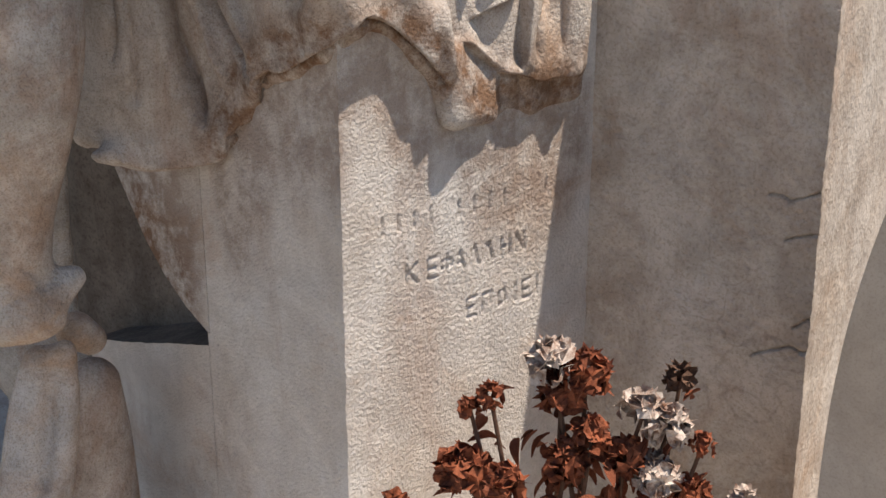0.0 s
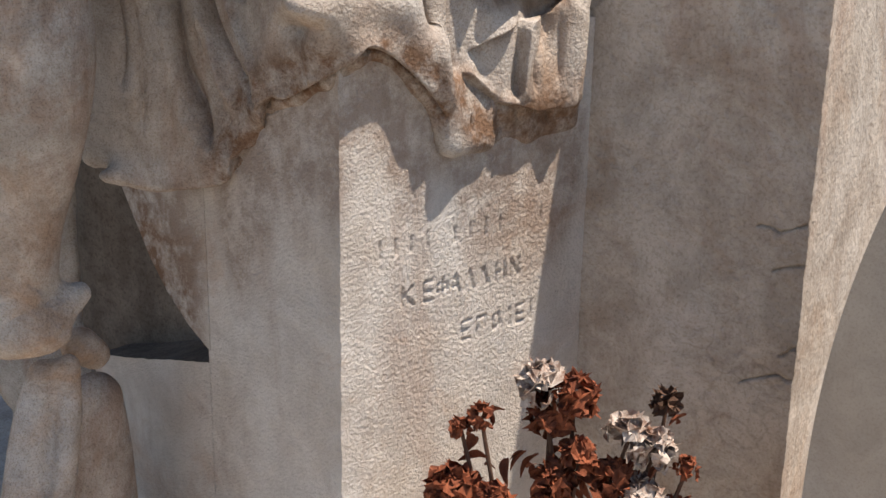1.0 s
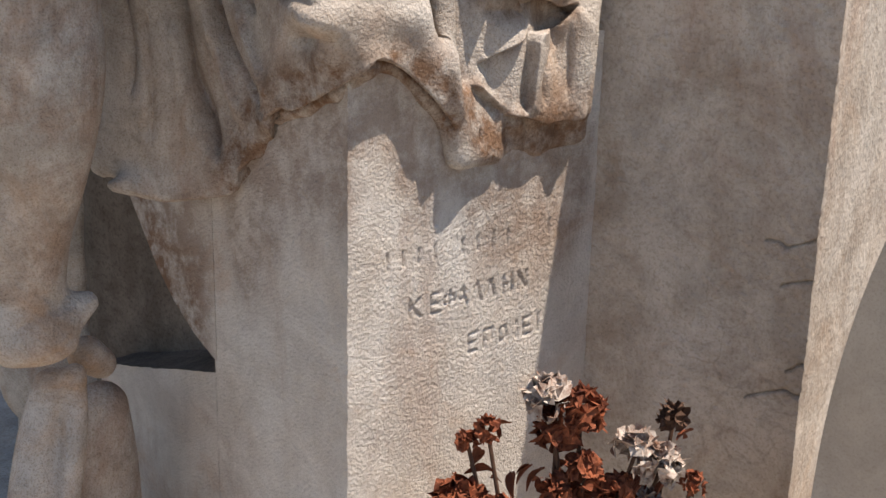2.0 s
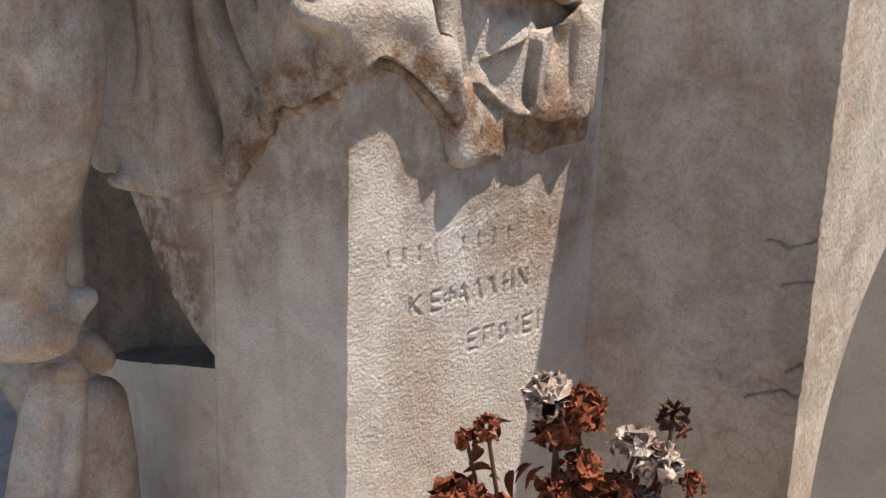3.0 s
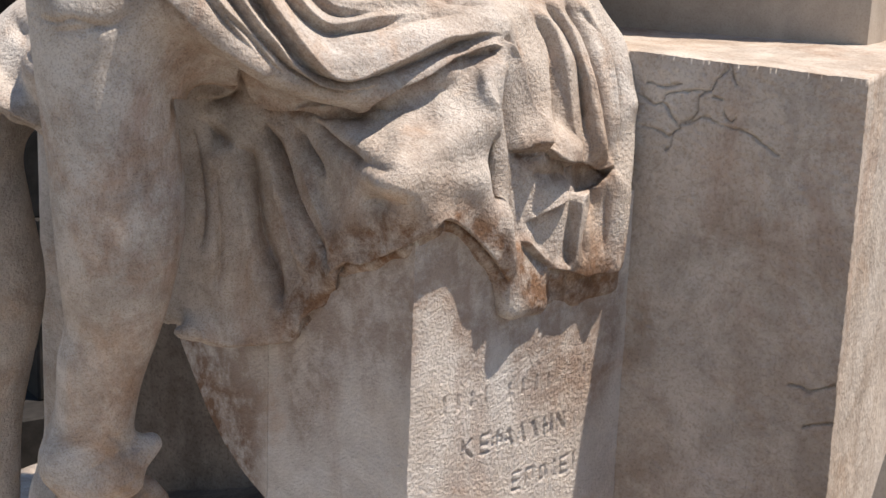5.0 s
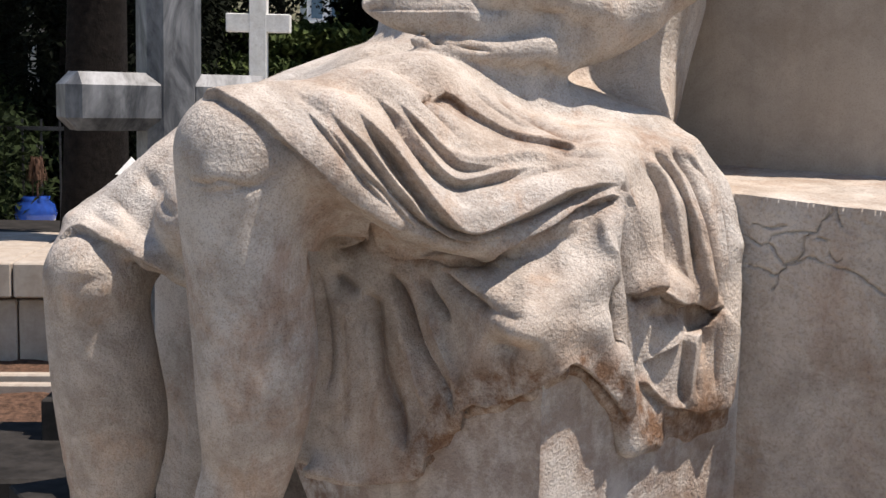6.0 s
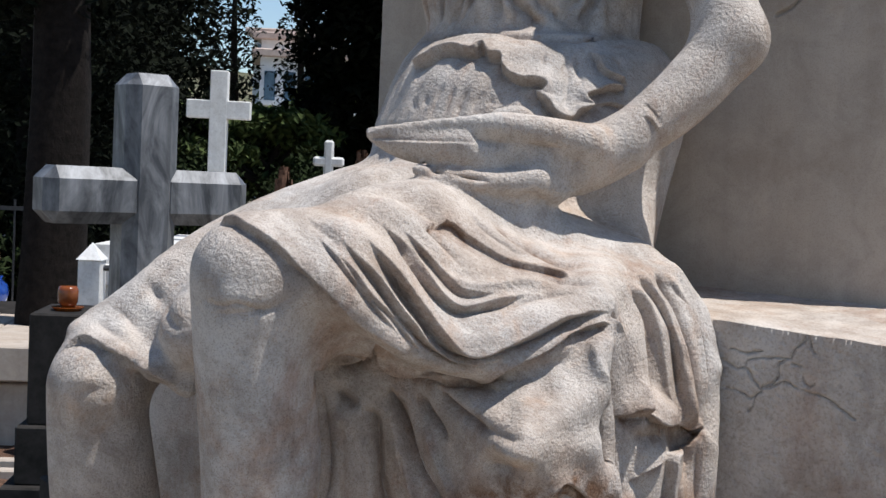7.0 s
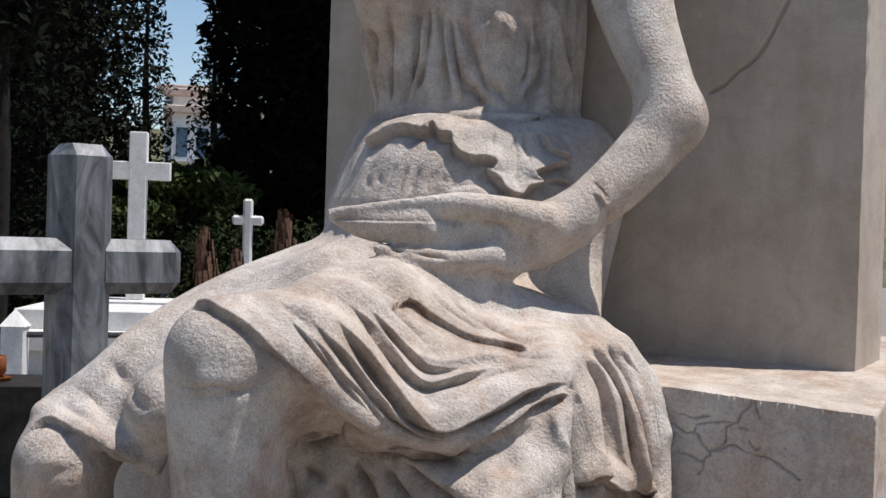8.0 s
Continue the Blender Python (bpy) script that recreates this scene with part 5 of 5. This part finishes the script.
tagged(part("grave_slab", boxed(-3.2, 0.95, 0.14, 1.8, 0.7, 0.28, bevel=0.012, turn=37), DARK_STONE), "dark stone grave slab beside the monument", "slab")


# ---- plants ----
def leaf_cloud(bm, centre, radii, count, size, seed):
    """Many small bent leaf sprays filling an uneven egg shape."""
    rng = random.Random(seed)
    c = Vector(centre)
    for _ in range(count):
        d = Vector((rng.gauss(0, 1), rng.gauss(0, 1), rng.gauss(0, 1))).normalized()
        lump = 1 + 0.35 * noise.noise(d * 2.3 + Vector((seed, 0, 0)))
        p = c + Vector((d.x * radii[0], d.y * radii[1], d.z * radii[2])) * lump * rng.uniform(0.55, 1.0)
        s = size * rng.uniform(0.6, 1.4)
        t = Euler((rng.uniform(-1, 1), rng.uniform(-1, 1), rng.uniform(0, 6.3))).to_matrix()
        v = [bm.verts.new(p + t @ Vector(q) * s) for q in ((-0.5, 0, 0), (0, -0.22, 0.12), (0.5, 0, 0.05), (0, 0.22, 0.12))]
        bm.faces.new(v)


def trunk_mesh(h, r0, r1, lean=0.0, seg=10):
    bm = bmesh.new()
    rings = []
    for i in range(9):
        f = i / 8
        r = r0 + (r1 - r0) * f
        o = Vector((lean * f * f + 0.06 * math.sin(f * 5), 0.04 * math.sin(f * 7), h * f))
        rings.append([bm.verts.new(o + Vector((r * (1 + 0.12 * math.sin(3 * a + f * 4)) * math.cos(a), r * math.sin(a), 0))) for a in (2 * math.pi * k / seg for k in range(seg))])
    for a, b in zip(rings, rings[1:]):
        for k in range(seg):
            bm.faces.new((a[k], a[(k + 1) % seg], b[(k + 1) % seg], b[k]))
    bm.faces.new(rings[-1])
    return bm


def limb(bm, a, b, r0, r1):
    a, b = Vector(a), Vector(b)
    m = Matrix.Translation((a + b) / 2) @ (b - a).to_track_quat("Z", "Y").to_matrix().to_4x4()
    bmesh.ops.create_cone(bm, cap_ends=True, segments=7, radius1=r0, radius2=r1, depth=(b - a).length, matrix=m)


def cypress(x, y, h, width, seed, start=0.4, count=5200, r=0.2, size=0.21):
    t = empty("cypress", pose(x, y, 0), "tall dark green cypress tree", "tree", "cypress trees")
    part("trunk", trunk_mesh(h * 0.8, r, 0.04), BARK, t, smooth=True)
    bm = bmesh.new()
    rng = random.Random(seed)
    n = 14
    for i in range(n):
        f = i / (n - 1)
        z = start + (h - start) * f
        w = width * (0.55 + 0.9 * math.sin(min(1, f * 1.25 + 0.15) * math.pi * 0.62)) * (1 - f ** 3) + 0.12
        leaf_cloud(bm, (rng.uniform(-0.12, 0.12), rng.uniform(-0.12, 0.12), z), (w, w, (h - start) / n * 0.95), count // n, size, seed * 31 + i)
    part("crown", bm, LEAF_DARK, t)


def pine(x, y, h, spread_, seed, mat, count=5000, size=0.30, low=0.35):
    t = empty("pine_tree", pose(x, y, 0), "broad pine with loose green needle clumps", "tree", "pines behind the graves")
    part("trunk", trunk_mesh(h * 0.75, 0.16, 0.05, 0.3), BARK, t, smooth=True)
    rng = random.Random(seed)
    bm = bmesh.new()
    for i in range(16):
        lb = bmesh.new()
        a, f = rng.uniform(0, 6.3), rng.uniform(low, 1.0)
        q = Vector((math.cos(a), math.sin(a), 0)) * spread_ * rng.uniform(0.25, 1.0) * (1.25 - f * 0.8) + Vector((0, 0, h * f))
        limb(lb, (0.3 * (f * 0.8) ** 2, 0, h * f * 0.72), q, 0.05, 0.015)
        part("limb", lb, BARK, t)
        leaf_cloud(bm, q, (spread_ * 0.42, spread_ * 0.42, h * 0.09), count // 16, size, seed * 17 + i)
    part("crown", bm, mat, t)


cypress(-4.93, 3.40, 9.5, 0.42, 3, start=2.7, r=0.2, count=24000, size=0.10)
cypress(-8.3, 6.3, 12, 0.95, 5, start=0.8, count=60000, size=0.085)
cypress(-9.8, 8.3, 13, 1.05, 6, start=0.6, count=50000, size=0.11)
cypress(-11.4, 10.1, 13, 0.95, 7, start=0.6, count=55000, size=0.12)
cypress(-12.3, 12.0, 13, 0.95, 17, start=0.6, count=50000, size=0.12)
cypress(-13.3, 11.3, 13, 1.3, 18, start=0.6, count=40000, size=0.20)
cypress(-11.6, 9.2, 13, 1.3, 16, start=0.3, count=45000, size=0.20)
cypress(-10.2, 14.7, 13, 1.05, 8, start=0.5, count=45000, size=0.20)
cypress(-8.9, 15.1, 13, 1.4, 9, start=0.5, count=45000, size=0.20)
cypress(-7.0, 15.8, 13, 1.5, 10, start=0.5)
cypress(-9.9, 17.6, 13, 1.5, 31, start=0.5, count=30000, size=0.30)
cypress(-24.5, 28.6, 10.2, 0.6, 12, start=0.5, count=3000)
cypress(-22.6, 29.4, 9.0, 0.6, 13, start=0.5, count=3000)
pine(-13.0, 13.8, 2.1, 1.7, 21, LEAF_PINE, 8000, 0.16)
pine(-11.0, 12.9, 2.2, 1.4, 27, LEAF_PINE, 8000, 0.16)
pine(-15.2, 13.6, 3.4, 2.0, 22, LEAF_PINE, 8000, 0.16)
pine(-14.6, 19.0, 3.0, 1.7, 23, LEAF_PINE, 8000, 0.18)
pine(-18.0, 21.0, 2.8, 2.0, 24, LEAF_PINE, 8000, 0.18)
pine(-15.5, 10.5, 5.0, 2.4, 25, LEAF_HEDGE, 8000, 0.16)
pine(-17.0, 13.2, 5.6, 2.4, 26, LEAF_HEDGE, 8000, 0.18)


def bush(x, y, rx, ry, h, seed, label, mat, count=4500, size=0.09):
    b = empty("bush", pose(x, y, 0), label, "bush", "bushes along the graves")
    lb = bmesh.new()
    for k in range(5):
        limb(lb, (0, 0, 0), (rx * 0.5 * math.cos(k * 1.3), ry * 0.5 * math.sin(k * 1.3), h * 0.6), 0.02, 0.008)
    part("woody_base", lb, BARK, b)
    bm = bmesh.new()
    leaf_cloud(bm, (0, 0, h * 0.52), (rx, ry, h * 0.55), count, size, seed)
    part("foliage", bm, mat, b)


for i, (x, y) in enumerate(((-7.6, 4.4), (-8.3, 5.2), (-8.9, 6.3), (-9.4, 5.0), (-7.9, 7.9), (-7.0, 10.5), (-8.4, 10.6))):
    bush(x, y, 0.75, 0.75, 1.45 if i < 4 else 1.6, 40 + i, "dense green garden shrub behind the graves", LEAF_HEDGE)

# iron fence behind the pot
fence = empty("iron_fence", pose(-8.2, 4.35, 0, 0, 0, 40), "thin black iron fence behind the graves", "fence")
for z in (0.25, 1.13):
    part("rail", boxed(0, 0, z, 3.0, 0.025, 0.03), IRON, fence)
for i in range(22):
    part("bar", boxed(-1.45 + i * 0.138, 0, 0.6, 0.014, 0.014, 1.2), IRON, fence)


# wilted flower spikes on far graves, and dry flowers in the blue pot
def wilted(x, y, z, h, seed, name, label):
    rng = random.Random(seed)
    w = empty(name, pose(x, y, z), label, "dry flowers", "wilted bunches on graves")
    bm = bmesh.new()
    limb(bm, (0, 0, 0), (0, 0, h), 0.008, 0.006)
    part("stalk", bm, STEM, w)
    bm = bmesh.new()
    for i in range(90):
        a, f = rng.uniform(0, 6.3), rng.uniform(0.55, 1)
        p = Vector((0, 0, h * f))
        out = Vector((math.cos(a), math.sin(a), 0)) * h * 0.30 * rng.uniform(0.3, 1) * (1.25 - f)
        tip = p + out + Vector((0, 0, -h * rng.uniform(0.15, 0.32)))
        side_ = Vector((-math.sin(a), math.cos(a), 0)) * h * 0.022
        bm.faces.new([bm.verts.new(q) for q in (p, p + out * 0.8 + side_, tip, p + out * 0.8 - side_)])
    part("foliage", bm, STEM, w, "brown drooping dead leaves")


wilted(-5.62, 6.44, 0.75, 0.80, 1, "wilted_bunch", "brown wilted flower bunch on a grave")
wilted(-5.06, 6.72, 0.75, 0.95, 2, "wilted_bunch", "tall brown wilted flower bunch on a grave")
wilted(-4.80, 5.73, 0.75, 0.65, 3, "wilted_bunch", "drooping brown wilted bunch behind a tomb")
stepped("grave_monument", pose(-5.3, 6.5, 0, 0, 0, 30), [(1.3, 1.6, 0.75)], STELE, "plain marble grave under wilted bunches", "pedestal")
for k, (dx, dy) in enumerate(((-0.05, 0.02), (0.05, -0.02), (0.0, 0.05))):
    wilted(-7.02 + dx, 4.80 + dy, 0.62, 0.32, 60 + k, "wilted_bunch", "pale orange dry flowers standing in a blue pot")
wilted(-7.42, 4.55, 0.40, 0.45, 71, "wilted_bunch", "orange dry flower bunch beside a blue pot")


# ---- hillside with houses ----
def hill():
    verts, faces = [], []
    n, m = 60, 14
    for j in range(m + 1):
        for i in range(n + 1):
            a = radians(60 + 120 * i / n)
            r = 45 + 12 * j
            x, y = r * math.cos(a), r * math.sin(a)
            z = -0.3 + (j / m) ** 1.1 * 26 * (0.75 + 0.35 * noise.noise(Vector((x * 0.02, y * 0.02, 0)))) + 1.2 * noise.noise(Vector((x * 0.1, y * 0.1, 3)))
            verts.append((x, y, z if j else -0.3))
    for j in range(m):
        for i in range(n):
            k = j * (n + 1) + i
            faces.append((k, k + 1, k + n + 2, k + n + 1))
    tagged(link_mesh("hillside", verts, faces, HILL, True), "dry wooded hillside above the cemetery", "hill", kind="structure")


def house(x, y, z, turn, w, d, h, storeys, label):
    e = empty("house", pose(x, y, z, 0, 0, turn), label, "house", "houses on the hillside")
    part("wall", boxed(0, 0, h / 2 - 2, w, d, h + 4), PLASTER, e)
    part("roof", boxed(0, 0, h + 0.15, w + 0.8, d + 0.8, 0.35, bevel=0.05), ROOF, e)
    for s in range(storeys):
        for k in range(4):
            cx, cz = -w / 2 + w * (k + 0.5) / 4, (s + 0.5) * h / storeys
            win = part("window", boxed(cx, -d / 2 - 0.02, cz, w / 4 * 0.55, 0.12, h / storeys * 0.5), PANE, e)
            part("balcony_slab", boxed(cx, -d / 2 - 0.4, cz - h / storeys * 0.32, w / 4 * 0.8, 0.8, 0.12), PLASTER, win)


hill()
house(-36.0, 47.2, 3.9, 38, 3.6, 5, 2.6, 1, "white house with a red roof on the hillside")
house(-37.6, 49.5, 5.4, 30, 3.4, 4, 2.2, 1, "pale house among trees on the hillside")
house(-34.3, 48.6, 3.6, 45, 2.8, 5, 3.0, 1, "small white house on the hillside")
house(-39.5, 51.0, 6.2, 30, 3, 4, 1.8, 1, "pale house on the hill crest")
HILL_TREES = random.Random(4)
for k in range(14):
    f = HILL_TREES.uniform(0, 1)
    bush(-44 + 16 * f, 44 + 9 * f + HILL_TREES.uniform(-2, 3), 1.5, 1.5, 3.5 + HILL_TREES.uniform(0, 3), 100 + k, "round green tree on the far hillside", LEAF_PINE, 500, 0.7)


# ---- dry flowers before the seat ----
def crumpled(seed, size, n=26):
    """A withered flower head: curled, overlapping petals."""
    rng = random.Random(seed)
    bm = bmesh.new()
    for i in range(n):
        az, el = rng.uniform(0, 6.3), rng.uniform(-0.7, 1.5)
        d = Vector((math.cos(az) * math.cos(el), math.sin(az) * math.cos(el), math.sin(el)))
        t = d.orthogonal().normalized()
        t = (Matrix.Rotation(rng.uniform(0, 6.3), 3, d) @ t)
        s = d.cross(t)
        grid = []
        for a in range(4):
            row = []
            for b in range(4):
                u, v = a / 3 - 0.5, b / 3 - 0.5
                lift = 0.35 * (u * u + v * v) + rng.uniform(-0.2, 0.2)
                wid = 1.0 - 0.35 * abs(u) * 2
                row.append(bm.verts.new(d * size * (0.62 + lift) + (t * u * 0.95 + s * v * 0.8 * wid) * size + Vector((rng.uniform(-1, 1), rng.uniform(-1, 1), rng.uniform(-1, 1))) * size * 0.11))
            grid.append(row)
        for a in range(3):
            for b in range(3):
                bm.faces.new((grid[a][b], grid[a + 1][b], grid[a + 1][b + 1], grid[a][b + 1]))
    return bm


def curled_leaf(seed):
    rng = random.Random(seed)
    bm = bmesh.new()
    rows_ = []
    curl, twist = rng.uniform(0.5, 1.6), rng.uniform(-0.8, 0.8)
    for i in range(6):
        f = i / 5
        w = 0.26 * math.sin(math.pi * min(1, f * 0.9 + 0.08)) + 0.02
        c = Vector((f, 0, -curl * 0.35 * f * f))
        tw = twist * f
        row = []
        for s in (-1, 0, 1):
            row.append(bm.verts.new(c + Vector((0, s * w * math.cos(tw), abs(s) * w * 0.55 + s * w * math.sin(tw)))))
        rows_.append(row)
    for a, b in zip(rows_, rows_[1:]):
        for k in range(2):
            bm.faces.new((a[k], b[k], b[k + 1], a[k + 1]))
    return bm


bunch = empty("dried_flowers", pose(0.16, -0.33, 0.5), "bunch of withered russet flowers with bleached heads", "dried flowers")
LEAVES = []
for k in range(5):
    me = bpy.data.meshes.new("leaf")
    leaf_bm = curled_leaf(k)
    leaf_bm.to_mesh(me)
    leaf_bm.free()
    me.materials.append(DRY)
    me.polygons.foreach_set("use_smooth", [True] * len(me.polygons))
    LEAVES.append(me)
ROOT = Vector((0.16, -0.33, 0.5))
RNG = random.Random(11)


def leaf_at(p, size, k):
    ob = new("leaf", LEAVES[k % 5])
    ob.parent = bunch
    ob.location = p - ROOT
    ob.rotation_euler = (RNG.uniform(-0.9, 0.9), RNG.uniform(-0.3, 1.3), RNG.uniform(0, 6.3))
    ob.scale = (size,) * 3


HEADS = [
    ((0.128, -0.322, 0.902), 0.021, BLEACHED), ((0.155, -0.312, 0.893), 0.020, DRY), ((0.134, -0.318, 0.872), 0.020, DRY),
    ((0.205, -0.298, 0.858), 0.022, BLEACHED), ((0.228, -0.288, 0.850), 0.018, BLEACHED), ((0.088, -0.366, 0.876), 0.012, DRY),
    ((0.070, -0.372, 0.862), 0.010, DRY), ((0.078, -0.396, 0.812), 0.022, DRY), ((0.112, -0.386, 0.800), 0.020, DRY),
    ((0.222, -0.300, 0.806), 0.019, BLEACHED), ((0.196, -0.310, 0.822), 0.017, DRY), ((0.255, -0.276, 0.834), 0.011, DRY),
    ((0.292, -0.262, 0.780), 0.014, BLEACHED), ((0.250, -0.282, 0.788), 0.015, DRY), ((0.215, -0.235, 0.875), 0.014, STEM),
    ((0.020, -0.420, 0.775), 0.012, DRY), ((0.170, -0.325, 0.842), 0.016, DRY), ((0.150, -0.335, 0.815), 0.018, DRY),
]
for k, (place, size, mat) in enumerate(HEADS):
    place = Vector(place)
    head = part("flower_head", crumpled(200 + k, size * 1.25, 24 if size > 0.014 else 14), mat, bunch, "bleached papery flower head" if mat is BLEACHED else "russet withered flower head")
    head.location = place - ROOT
    bm = bmesh.new()
    knots = [ROOT + Vector((RNG.uniform(-0.03, 0.03), RNG.uniform(-0.03, 0.03), 0.0)), ROOT.lerp(place, 0.55) + Vector((RNG.uniform(-0.02, 0.02), RNG.uniform(-0.02, 0.02), 0.02)), place]
    for a, b in zip(knots, knots[1:]):
        limb(bm, a - ROOT, b - ROOT, 0.0026, 0.0019)
    part("stem", bm, STEM, bunch)
    for j in range(9):
        f = RNG.uniform(0.0, 0.75)
        p = knots[2].lerp(knots[1], f) + Vector((RNG.gauss(0, 0.012), RNG.gauss(0, 0.012), RNG.gauss(0, 0.010)))
        leaf_at(p, RNG.uniform(0.013, 0.026), k + j)
for k in range(70):
    leaf_at(Vector((RNG.uniform(0.09, 0.24), RNG.uniform(-0.37, -0.28), RNG.uniform(0.72, 0.84))), RNG.uniform(0.014, 0.028), k)
